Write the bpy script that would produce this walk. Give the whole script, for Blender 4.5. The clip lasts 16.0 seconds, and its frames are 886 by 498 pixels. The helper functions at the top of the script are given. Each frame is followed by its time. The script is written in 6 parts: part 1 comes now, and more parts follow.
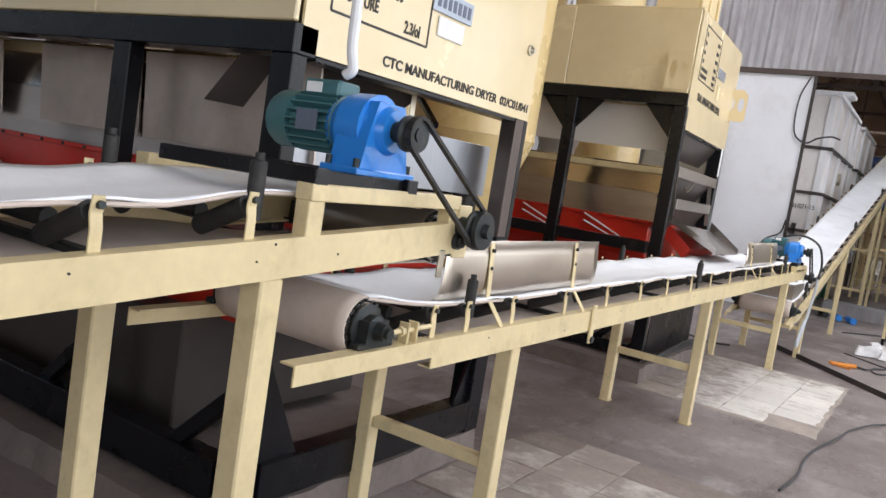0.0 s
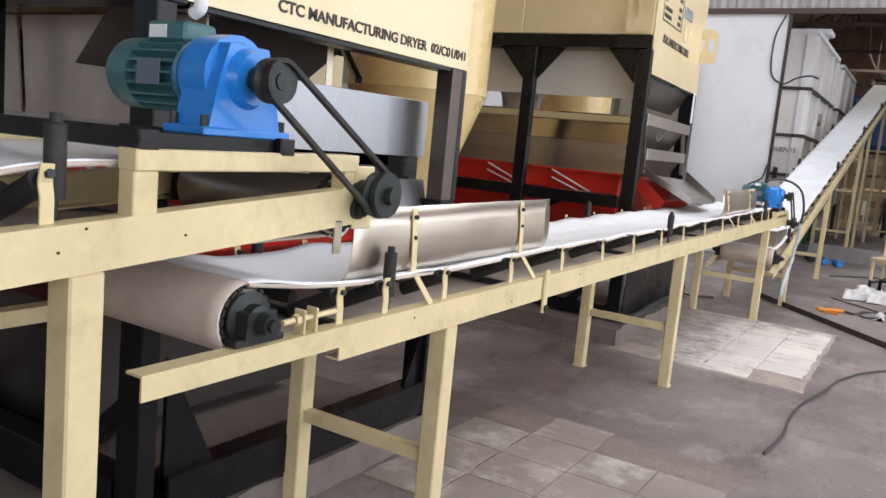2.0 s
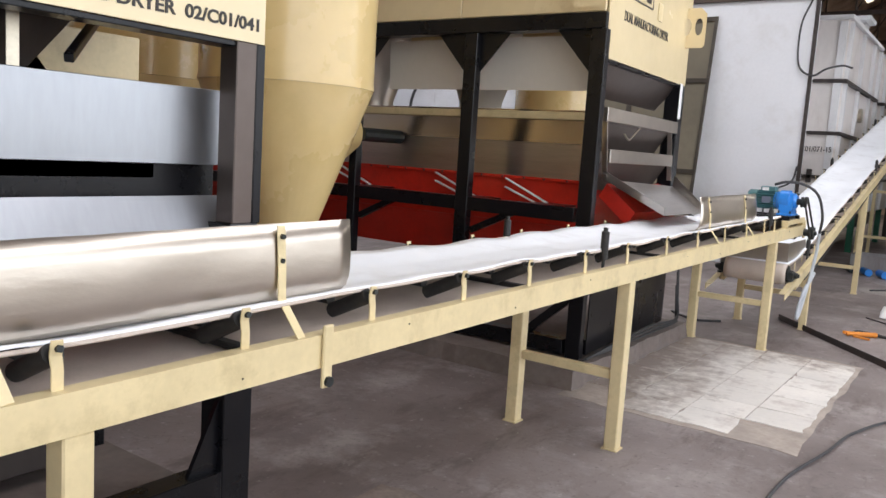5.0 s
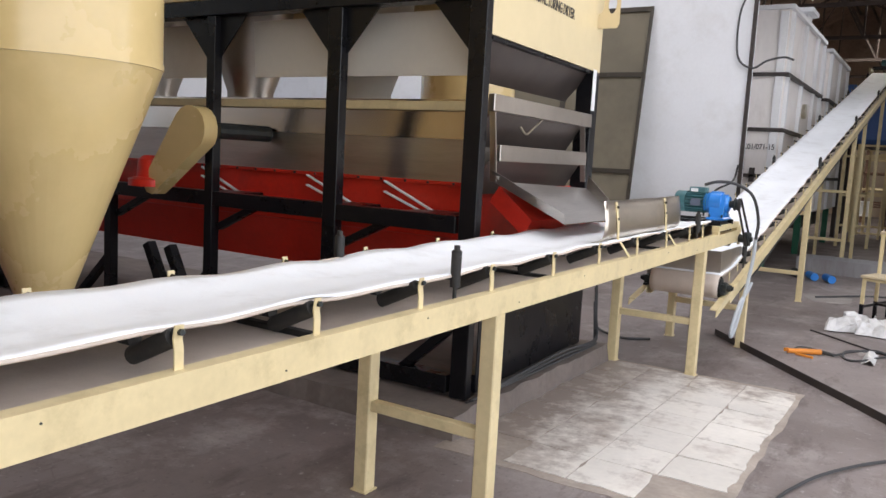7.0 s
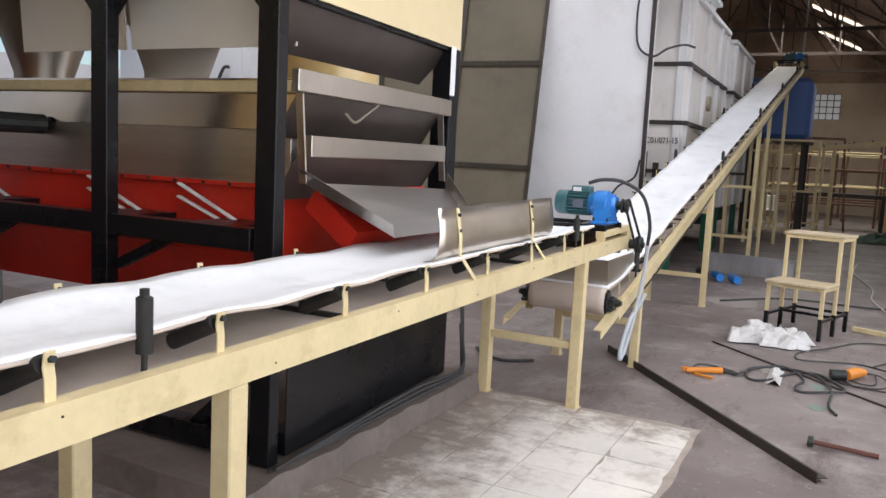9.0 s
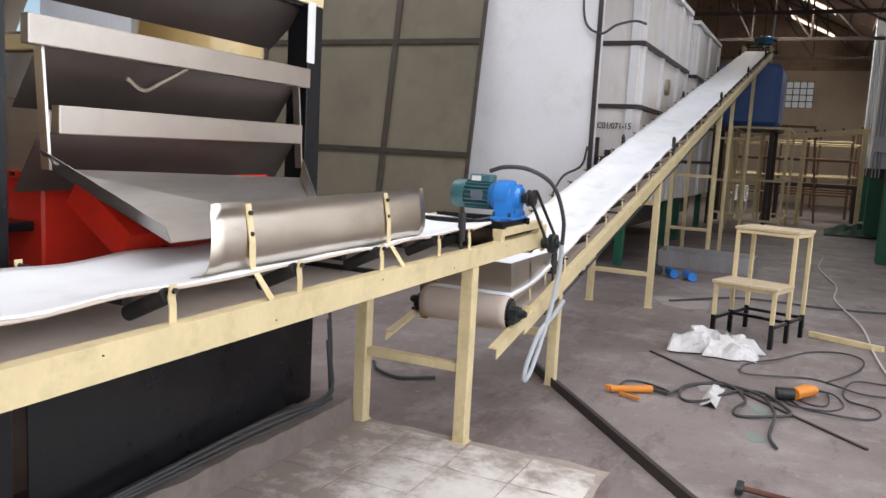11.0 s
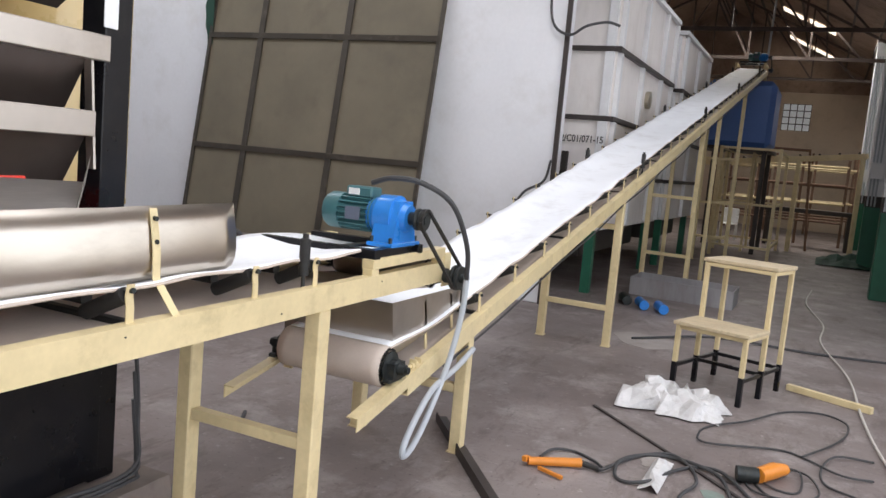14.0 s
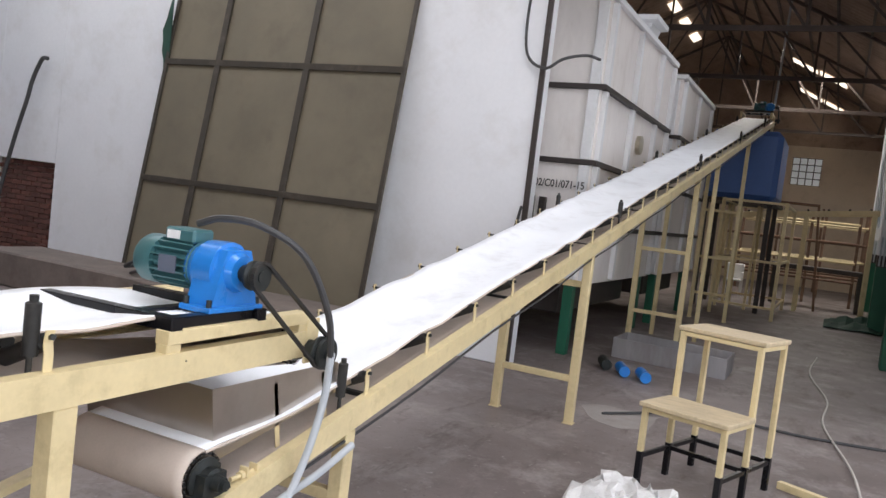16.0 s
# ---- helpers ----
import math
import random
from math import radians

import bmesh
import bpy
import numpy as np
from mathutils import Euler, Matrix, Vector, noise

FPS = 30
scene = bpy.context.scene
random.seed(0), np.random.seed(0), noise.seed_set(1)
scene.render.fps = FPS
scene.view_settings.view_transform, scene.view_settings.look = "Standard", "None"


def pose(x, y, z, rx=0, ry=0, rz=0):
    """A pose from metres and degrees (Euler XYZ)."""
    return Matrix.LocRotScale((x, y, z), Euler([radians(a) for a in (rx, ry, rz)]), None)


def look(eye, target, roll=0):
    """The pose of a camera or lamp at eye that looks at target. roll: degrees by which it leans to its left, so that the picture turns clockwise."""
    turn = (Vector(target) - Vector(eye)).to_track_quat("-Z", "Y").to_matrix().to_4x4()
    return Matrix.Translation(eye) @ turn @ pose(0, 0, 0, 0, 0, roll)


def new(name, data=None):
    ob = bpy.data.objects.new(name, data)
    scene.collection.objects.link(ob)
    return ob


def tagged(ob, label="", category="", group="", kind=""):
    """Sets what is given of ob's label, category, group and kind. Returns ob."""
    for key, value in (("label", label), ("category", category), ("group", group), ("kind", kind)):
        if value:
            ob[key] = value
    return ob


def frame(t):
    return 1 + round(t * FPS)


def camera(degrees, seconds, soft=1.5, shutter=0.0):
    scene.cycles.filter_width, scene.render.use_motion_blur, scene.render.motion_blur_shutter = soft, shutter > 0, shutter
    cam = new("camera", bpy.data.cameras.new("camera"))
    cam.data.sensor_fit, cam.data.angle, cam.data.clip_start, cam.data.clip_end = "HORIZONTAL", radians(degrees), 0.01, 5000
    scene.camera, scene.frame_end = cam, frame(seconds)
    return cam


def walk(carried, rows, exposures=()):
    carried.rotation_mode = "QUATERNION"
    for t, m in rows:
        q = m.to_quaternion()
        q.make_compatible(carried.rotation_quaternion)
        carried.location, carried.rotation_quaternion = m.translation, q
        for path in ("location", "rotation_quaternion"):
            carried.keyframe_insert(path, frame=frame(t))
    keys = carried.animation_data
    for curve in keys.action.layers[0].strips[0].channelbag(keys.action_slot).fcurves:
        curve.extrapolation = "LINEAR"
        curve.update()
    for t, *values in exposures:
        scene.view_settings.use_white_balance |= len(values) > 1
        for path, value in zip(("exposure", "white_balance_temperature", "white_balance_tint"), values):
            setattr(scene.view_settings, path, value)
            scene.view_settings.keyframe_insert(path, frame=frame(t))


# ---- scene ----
cam = camera(58.6, 16.0)
METRES, EYE, TILT, LEAN, TURN = 8.0, 1.575, 0.0, 0.0, 32.2
ROWS = [
    (0.0, 0.0, 0.0, 0.0, 0.87, -5.54, -8.99),
    (0.5, 0.0123, 0.0079, 0.0007, 0.44, -5.67, -8.34),
    (1.0, 0.0168, 0.0236, -0.0002, 0.03, -6.39, -7.59),
    (1.5, 0.0204, 0.0415, -0.0004, -0.17, -7.24, -6.74),
    (2.0, 0.0309, 0.0505, -0.0006, -0.3, -7.82, -5.49),
    (2.5, 0.0563, 0.0614, 0.0011, 0.4, -7.74, -5.03),
    (3.0, 0.0776, 0.0736, 0.0002, 2.82, -7.82, -4.79),
    (3.5, 0.0936, 0.104, -0.0, 3.37, -7.65, -4.59),
    (4.0, 0.1135, 0.1328, 0.0004, 3.6, -7.31, -4.07),
    (6.5, 0.209, 0.2873, 0.0022, 2.42, -6.85, -2.86),
    (7.0, 0.2225, 0.3232, 0.0015, 0.46, -6.7, -3.13),
    (7.5, 0.241, 0.3555, 0.0016, -2.02, -6.58, -2.44),
    (8.0, 0.2674, 0.3874, 0.0038, -2.65, -6.81, -2.42),
    (8.5, 0.2826, 0.4191, 0.0018, -3.62, -6.93, -2.82),
    (9.0, 0.2969, 0.4546, 0.0042, -5.02, -6.69, -2.87),
    (9.5, 0.3236, 0.4868, 0.0043, -5.64, -6.76, -2.41),
    (12.0, 0.4207, 0.6073, 0.0032, -6.98, -7.68, -3.71),
    (12.5, 0.4311, 0.634, 0.0031, -6.59, -7.64, -4.36),
    (13.0, 0.4408, 0.6526, 0.004, -6.64, -7.35, -4.31),
    (13.5, 0.4599, 0.6705, 0.0032, -6.77, -6.8, -4.52),
    (14.0, 0.4803, 0.6873, 0.0052, -6.38, -6.6, -5.14),
    (14.5, 0.4939, 0.7108, 0.0049, -5.74, -5.76, -5.65),
    (15.0, 0.5094, 0.7427, 0.0078, -5.54, -4.14, -6.22),
    (15.5, 0.5359, 0.7716, 0.0085, -5.58, -3.6, -6.46),
    (16.0, 0.5641, 0.802, 0.0092, -5.46, -3.44, -6.85),
]
walk(cam, [(t, pose(0, 0, EYE, TILT, LEAN, TURN) @ pose(METRES * x, METRES * y, METRES * z, 90 + pitch, roll, yaw)) for t, x, y, z, yaw, pitch, roll in ROWS])

# ---- world, sun, large lights ----
world = bpy.data.worlds.new("daylight")
scene.world = world
world.use_nodes = True
wn = world.node_tree.nodes
sky = wn.new("ShaderNodeTexSky")
sky.sky_type, sky.sun_disc = "NISHITA", False
sky.sun_elevation, sky.sun_rotation = radians(50), radians(120)
wn["Background"].inputs[1].default_value = 0.12
world.node_tree.links.new(sky.outputs[0], wn["Background"].inputs[0])


def area(name, m, sx, sy, watts, colour=(1, 1, 1)):
    lamp = bpy.data.lights.new(name, "AREA")
    lamp.shape, lamp.size, lamp.size_y, lamp.energy, lamp.color = "RECTANGLE", sx, sy, watts, colour
    ob = new(name, lamp)
    ob.matrix_world = m
    return ob


sun = new("sun", bpy.data.lights.new("sun", "SUN"))
sun.data.energy, sun.data.angle, sun.data.color = 1.2, radians(10), (1, 0.96, 0.9)
sun.matrix_world = look((20, -12, 28), (0, 0, 0))

# added lamps: daylight for unseen side bays and rear doorway, fill under the roof
area("bay_daylight", look((4.5, 4.6, 3.1), (-3, 4.9, 1.6)), 21.6, 4.1, 690, (0.92, 0.935, 1.0))
area("doorway_daylight", look((0.3, -11.6, 3.0), (-1.0, 6, 1.0)), 6, 4.5, 230, (0.92, 0.935, 1.0))
area("roof_light_front", look((1.9, 6.2, 6.9), (1.6, 6.6, 0)), 2.8, 15, 640, (0.92, 0.935, 1.0))
area("roof_light_middle", look((0.2, 19.5, 6.2), (-0.6, 19, 0)), 1.8, 8, 150, (0.92, 0.935, 1.0))
area("roof_light_far", look((-0.2, 33.0, 6.3), (-0.6, 32.6, 0)), 1.8, 10, 430, (1.0, 0.95, 0.88))
area("left_daylight", look((-12.8, 6.0, 4.2), (-6, 7, 1.6)), 9, 2.3, 30, (0.95, 0.97, 1.0))
area("back_roof_light", look((-7.6, 12.6, 7.2), (-7.4, 13.4, 0)), 6, 2.0, 230, (0.92, 0.935, 1.0))

# ---- materials ----


def mat(name, colour, rough=0.5, metal=0.0, vary=0.12, scale=3.0, bump=0.05, fine=60.0, stain=None, stain_amount=0.0, stretch=(1, 1, 1), coat=0.0, by_piece=0.0, stain_from=0.52):
    m = bpy.data.materials.new(name)
    m.use_nodes = True
    t = m.node_tree
    n, L = t.nodes, t.links.new
    b = n["Principled BSDF"]
    geo = n.new("ShaderNodeNewGeometry")
    mp = n.new("ShaderNodeMapping")
    mp.inputs["Scale"].default_value = stretch
    L(geo.outputs["Position"], mp.inputs["Vector"])
    big = n.new("ShaderNodeTexNoise")
    big.inputs["Scale"].default_value, big.inputs["Detail"].default_value, big.inputs["Roughness"].default_value = scale, 6, 0.6
    small = n.new("ShaderNodeTexNoise")
    small.inputs["Scale"].default_value, small.inputs["Detail"].default_value = fine, 3
    L(mp.outputs[0], big.inputs["Vector"])
    L(mp.outputs[0], small.inputs["Vector"])
    add = n.new("ShaderNodeMath")
    add.operation = "MULTIPLY_ADD"
    L(small.outputs["Fac"], add.inputs[0])
    add.inputs[1].default_value = 0.35
    L(big.outputs["Fac"], add.inputs[2])
    ramp = n.new("ShaderNodeMapRange")
    ramp.inputs["From Min"].default_value, ramp.inputs["From Max"].default_value = 0.42, 0.95
    ramp.inputs["To Min"].default_value, ramp.inputs["To Max"].default_value = 1 - vary, 1 + vary * 0.6
    L(add.outputs[0], ramp.inputs["Value"])
    last = ramp.outputs[0]
    if by_piece:
        info = n.new("ShaderNodeObjectInfo")
        pr = n.new("ShaderNodeMapRange")
        pr.inputs["To Min"].default_value, pr.inputs["To Max"].default_value = 1 - by_piece, 1 + by_piece * 0.5
        L(info.outputs["Random"], pr.inputs["Value"])
        mul = n.new("ShaderNodeMath")
        mul.operation = "MULTIPLY"
        L(last, mul.inputs[0])
        L(pr.outputs[0], mul.inputs[1])
        last = mul.outputs[0]
    mix = n.new("ShaderNodeVectorMath")
    mix.operation = "SCALE"
    mix.inputs[0].default_value = colour
    L(last, mix.inputs["Scale"])
    out = mix.outputs[0]
    if stain:
        sn = n.new("ShaderNodeTexNoise")
        sn.inputs["Scale"].default_value, sn.inputs["Detail"].default_value, sn.inputs["Roughness"].default_value = scale * 1.7, 8, 0.68
        L(mp.outputs[0], sn.inputs["Vector"])
        sr = n.new("ShaderNodeMapRange")
        sr.inputs["From Min"].default_value, sr.inputs["From Max"].default_value = stain_from, stain_from + 0.2
        sr.inputs["To Max"].default_value = stain_amount
        L(sn.outputs["Fac"], sr.inputs["Value"])
        sm = n.new("ShaderNodeMix")
        sm.data_type = "RGBA"
        L(sr.outputs[0], sm.inputs[0])
        L(out, sm.inputs[6])
        sm.inputs[7].default_value = (*stain, 1)
        out = sm.outputs[2]
    L(out, b.inputs["Base Color"])
    rr = n.new("ShaderNodeMapRange")
    rr.inputs["To Min"].default_value, rr.inputs["To Max"].default_value = max(rough - 0.1, 0.03), min(rough + 0.12, 1)
    L(big.outputs["Fac"], rr.inputs["Value"])
    L(rr.outputs[0], b.inputs["Roughness"])
    b.inputs["Metallic"].default_value = metal
    b.inputs["Coat Weight"].default_value = coat
    if bump:
        bp = n.new("ShaderNodeBump")
        bp.inputs["Strength"].default_value, bp.inputs["Distance"].default_value = bump, 0.01
        L(add.outputs[0], bp.inputs["Height"])
        L(bp.outputs[0], b.inputs["Normal"])
    return m


CREAM = mat("cream_enamel", (0.74, 0.61, 0.35), 0.36, 0, 0.14, 3.5, 0.06, 40, (0.40, 0.31, 0.15), 0.5)
HOOD = mat("cream_hood_enamel", (0.78, 0.645, 0.39), 0.24, 0, 0.07, 1.2, 0.04, 9, (0.60, 0.46, 0.2), 0.15, coat=0.3)
GOLD = mat("golden_cream_enamel", (0.69, 0.52, 0.24), 0.26, 0, 0.09, 1.4, 0.05, 9, (0.52, 0.38, 0.15), 0.25, coat=0.3)
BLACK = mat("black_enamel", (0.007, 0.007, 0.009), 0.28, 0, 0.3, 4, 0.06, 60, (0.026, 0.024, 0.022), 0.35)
BLACK.node_tree.nodes["Principled BSDF"].inputs["Specular IOR Level"].default_value = 0.3
RUBBER = mat("black_rubber", (0.018, 0.017, 0.016), 0.6, 0, 0.3, 8, 0.08, 90, (0.07, 0.06, 0.05), 0.4)
BELT = mat("white_belt_fabric", (0.92, 0.94, 0.97), 0.55, 0, 0.06, 2.0, 0.08, 120, (0.58, 0.57, 0.56), 0.4)
BELT_BACK = mat("tan_belt_backing", (0.60, 0.51, 0.44), 0.75, 0, 0.14, 4, 0.1, 150, (0.4, 0.33, 0.27), 0.35)
STEEL = mat("stainless_sheet", (0.66, 0.62, 0.57), 0.30, 1, 0.1, 2, 0.1, 5, (0.40, 0.36, 0.31), 0.25)
STEEL_DULL = mat("dull_stainless", (0.55, 0.50, 0.45), 0.36, 1, 0.16, 2, 0.06, 6, (0.36, 0.31, 0.26), 0.4)
BRUSHED = mat("brushed_stainless", (0.62, 0.59, 0.56), 0.33, 1, 0.2, 2.5, 0.04, 30, stretch=(0.4, 0.4, 6))
RED = mat("red_enamel", (0.62, 0.028, 0.014), 0.32, 0, 0.2, 2, 0.05, 30, (0.25, 0.02, 0.015), 0.35, coat=0.2)
BLUE = mat("blue_enamel", (0.02, 0.22, 0.68), 0.3, 0, 0.14, 6, 0.05, 60, (0.01, 0.1, 0.33), 0.25, coat=0.3)
TEAL = mat("grey_green_enamel", (0.055, 0.155, 0.17), 0.38, 0, 0.16, 6, 0.05, 60)
IRON = mat("dark_cast_iron", (0.035, 0.04, 0.04), 0.45, 0.5, 0.3, 12, 0.1, 80, (0.1, 0.085, 0.06), 0.4)
ZINC = mat("zinc_bolt_steel", (0.55, 0.5, 0.4), 0.35, 1, 0.2, 20, 0.05, 90)
PLINTH = mat("rough_concrete", (0.20, 0.165, 0.145), 0.85, 0, 0.3, 2.2, 0.3, 22, (0.12, 0.09, 0.075), 0.6)
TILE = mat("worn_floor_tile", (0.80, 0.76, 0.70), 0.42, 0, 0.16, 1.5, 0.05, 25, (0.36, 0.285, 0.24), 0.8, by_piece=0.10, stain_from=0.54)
TILE_DIRTY = mat("dirt_stained_tile", (0.37, 0.31, 0.27), 0.6, 0, 0.25, 1.8, 0.08, 25, (0.74, 0.69, 0.62), 0.75, by_piece=0.12, stain_from=0.5)


def tint_past_edges(m, colour, x_edge, y_edge):
    """Mixes in a colour that thickens past an edge in x and one in y, broken up by noise."""
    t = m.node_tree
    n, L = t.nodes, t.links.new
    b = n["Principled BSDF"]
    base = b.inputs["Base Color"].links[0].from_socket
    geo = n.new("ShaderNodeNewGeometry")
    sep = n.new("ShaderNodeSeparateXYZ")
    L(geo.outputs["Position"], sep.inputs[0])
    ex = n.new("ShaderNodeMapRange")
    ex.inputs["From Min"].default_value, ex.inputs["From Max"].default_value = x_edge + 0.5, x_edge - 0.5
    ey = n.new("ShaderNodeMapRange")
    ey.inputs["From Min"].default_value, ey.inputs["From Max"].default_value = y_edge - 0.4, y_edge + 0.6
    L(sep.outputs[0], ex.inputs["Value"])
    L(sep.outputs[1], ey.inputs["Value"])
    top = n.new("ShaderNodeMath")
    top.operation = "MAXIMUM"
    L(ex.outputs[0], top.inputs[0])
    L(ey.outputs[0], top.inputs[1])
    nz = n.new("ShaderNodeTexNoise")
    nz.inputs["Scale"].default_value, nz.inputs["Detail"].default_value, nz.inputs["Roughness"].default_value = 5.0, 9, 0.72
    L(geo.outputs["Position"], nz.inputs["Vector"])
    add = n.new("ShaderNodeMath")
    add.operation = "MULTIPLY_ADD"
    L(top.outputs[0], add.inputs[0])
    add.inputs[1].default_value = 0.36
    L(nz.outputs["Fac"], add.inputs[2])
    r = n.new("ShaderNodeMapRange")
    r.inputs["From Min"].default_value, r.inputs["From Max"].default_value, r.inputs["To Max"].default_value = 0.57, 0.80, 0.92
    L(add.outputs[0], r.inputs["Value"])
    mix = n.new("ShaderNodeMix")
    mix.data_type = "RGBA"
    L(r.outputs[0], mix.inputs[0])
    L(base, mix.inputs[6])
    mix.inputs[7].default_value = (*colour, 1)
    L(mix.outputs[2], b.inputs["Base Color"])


tint_past_edges(TILE, (0.29, 0.235, 0.2), -1.6, 9.0)
PALE_MORTAR = mat("pale_broken_mortar", (0.42, 0.36, 0.31), 0.9, 0, 0.3, 4, 0.3, 35, (0.27, 0.22, 0.19), 0.6)
GROUT = mat("old_mortar", (0.27, 0.22, 0.19), 0.9, 0, 0.3, 5, 0.25, 40, (0.16, 0.12, 0.1), 0.5)
WHITEWASH = mat("whitewashed_plaster", (0.79, 0.80, 0.83), 0.7, 0, 0.07, 0.8, 0.06, 20, (0.55, 0.53, 0.5), 0.35)
CREAM_WALL = mat("cream_plaster", (0.62, 0.51, 0.40), 0.8, 0, 0.12, 0.8, 0.06, 20, (0.36, 0.27, 0.2), 0.4)
TANK = mat("white_tank_paint", (0.85, 0.80, 0.77), 0.5, 0, 0.10, 1.2, 0.05, 18, (0.5, 0.42, 0.36), 0.45, stretch=(1, 1, 0.35))
TANK_RIB = mat("light_grey_rib_paint", (0.80, 0.80, 0.81), 0.45, 0, 0.1, 2, 0.04, 30)
BAND = mat("brown_black_bar", (0.045, 0.035, 0.032), 0.55, 0, 0.3, 5, 0.1, 40)
ZINC_SHEET = mat("weathered_zinc_sheet", (0.42, 0.41, 0.42), 0.5, 0.55, 0.28, 0.9, 0.05, 15, (0.20, 0.15, 0.13), 0.6, stretch=(1, 1, 0.25))
RUST_SHEET = mat("rusted_roof_sheet", (0.36, 0.26, 0.20), 0.7, 0.1, 0.35, 1.4, 0.08, 18, (0.07, 0.042, 0.03), 0.6)
RUSTY = mat("rusty_steel", (0.20, 0.115, 0.075), 0.65, 0.2, 0.3, 4, 0.08, 40, (0.1, 0.055, 0.035), 0.5)
TRUSS = mat("dark_roof_steel", (0.09, 0.065, 0.055), 0.6, 0.2, 0.3, 4, 0.06, 40)
MESH_CLOTH = mat("olive_wire_cloth", (0.175, 0.15, 0.105), 0.65, 0.0, 0.28, 1.0, 0.06, 220, (0.105, 0.088, 0.062), 0.5)
MESH_BAR = mat("dark_olive_bar", (0.058, 0.048, 0.037), 0.55, 0.2, 0.2, 3, 0.06, 60, (0.2, 0.17, 0.13), 0.3)
BRICK = mat("dark_red_brick", (0.14, 0.055, 0.042), 0.85, 0, 0.3, 4, 0.3, 40, (0.06, 0.03, 0.025), 0.5, by_piece=0.35)
BLUE_TANK = mat("blue_plastic", (0.085, 0.18, 0.50), 0.45, 0, 0.1, 1.5, 0.03, 20)
GREEN = mat("green_gloss_paint", (0.02, 0.13, 0.075), 0.45, 0, 0.2, 3, 0.06, 40)
TARP = mat("dark_green_cloth", (0.016, 0.06, 0.04), 0.75, 0, 0.3, 3, 0.1, 60)
WOOD = mat("worn_stool_board", (0.60, 0.49, 0.32), 0.6, 0, 0.2, 5, 0.1, 40, (0.36, 0.29, 0.19), 0.5, stretch=(1, 4, 1))
PLASTIC_WHITE = mat("white_woven_plastic", (0.82, 0.82, 0.82), 0.5, 0, 0.08, 6, 0.1, 120)
SACK = mat("dirty_woven_plastic", (0.70, 0.69, 0.68), 0.4, 0, 0.2, 9, 0.2, 120, (0.38, 0.35, 0.33), 0.6)
CONDUIT = mat("pale_grey_conduit", (0.46, 0.49, 0.52), 0.45, 0, 0.08, 8, 0.05, 90)
ORANGE = mat("orange_plastic", (0.75, 0.26, 0.03), 0.45, 0, 0.15, 8, 0.05, 60)
CABLE = mat("grey_black_cable", (0.05, 0.05, 0.052), 0.55, 0, 0.2, 8, 0.05, 80)
CABLE_PALE = mat("pale_cable", (0.6, 0.57, 0.52), 0.55, 0, 0.1, 8, 0.05, 80)
INK = mat("black_stencil_paint", (0.03, 0.026, 0.022), 0.5, 0, 0.2, 20, 0.0)
BADGE = mat("silver_badge", (0.42, 0.46, 0.52), 0.35, 0.7, 0.1, 8, 0.02)
BADGE_BLUE = mat("slate_badge_mark", (0.12, 0.14, 0.19), 0.45, 0, 0.1, 8, 0.0)
FLAP = mat("cream_white_sheet", (0.78, 0.73, 0.65), 0.55, 0, 0.06, 1, 0.05, 18, (0.5, 0.44, 0.36), 0.25)
DUST = mat("pale_floor_powder", (0.36, 0.325, 0.30), 0.9, 0, 0.2, 6, 0.2, 80, (0.3, 0.25, 0.22), 0.5)
POLISHED = mat("polished_brown_stainless", (0.56, 0.48, 0.41), 0.2, 1, 0.25, 1.6, 0.12, 4, (0.38, 0.31, 0.26), 0.5)
BRONZE = mat("brown_tinted_steel", (0.56, 0.48, 0.42), 0.4, 0.4, 0.2, 1.4, 0.05, 8, (0.3, 0.24, 0.2), 0.5)
MINT = mat("mint_paint", (0.21, 0.27, 0.235), 0.7, 0, 0.2, 10, 0.05, 60, (0.25, 0.22, 0.2), 0.7)
SKYLIGHT = bpy.data.materials.new("translucent_roof_sheet")
SKYLIGHT.use_nodes = True
_b = SKYLIGHT.node_tree.nodes["Principled BSDF"]
_b.inputs["Base Color"].default_value = (0.9, 0.85, 0.75, 1)
_b.inputs["Emission Color"].default_value = (1, 0.88, 0.72, 1)
_b.inputs["Emission Strength"].default_value = 1.6
PANE = bpy.data.materials.new("dusty_daylit_pane")
PANE.use_nodes = True
_b = PANE.node_tree.nodes["Principled BSDF"]
_b.inputs["Base Color"].default_value = (0.8, 0.82, 0.84, 1)
_b.inputs["Emission Color"].default_value = (0.9, 0.95, 1, 1)
_b.inputs["Emission Strength"].default_value = 0.12



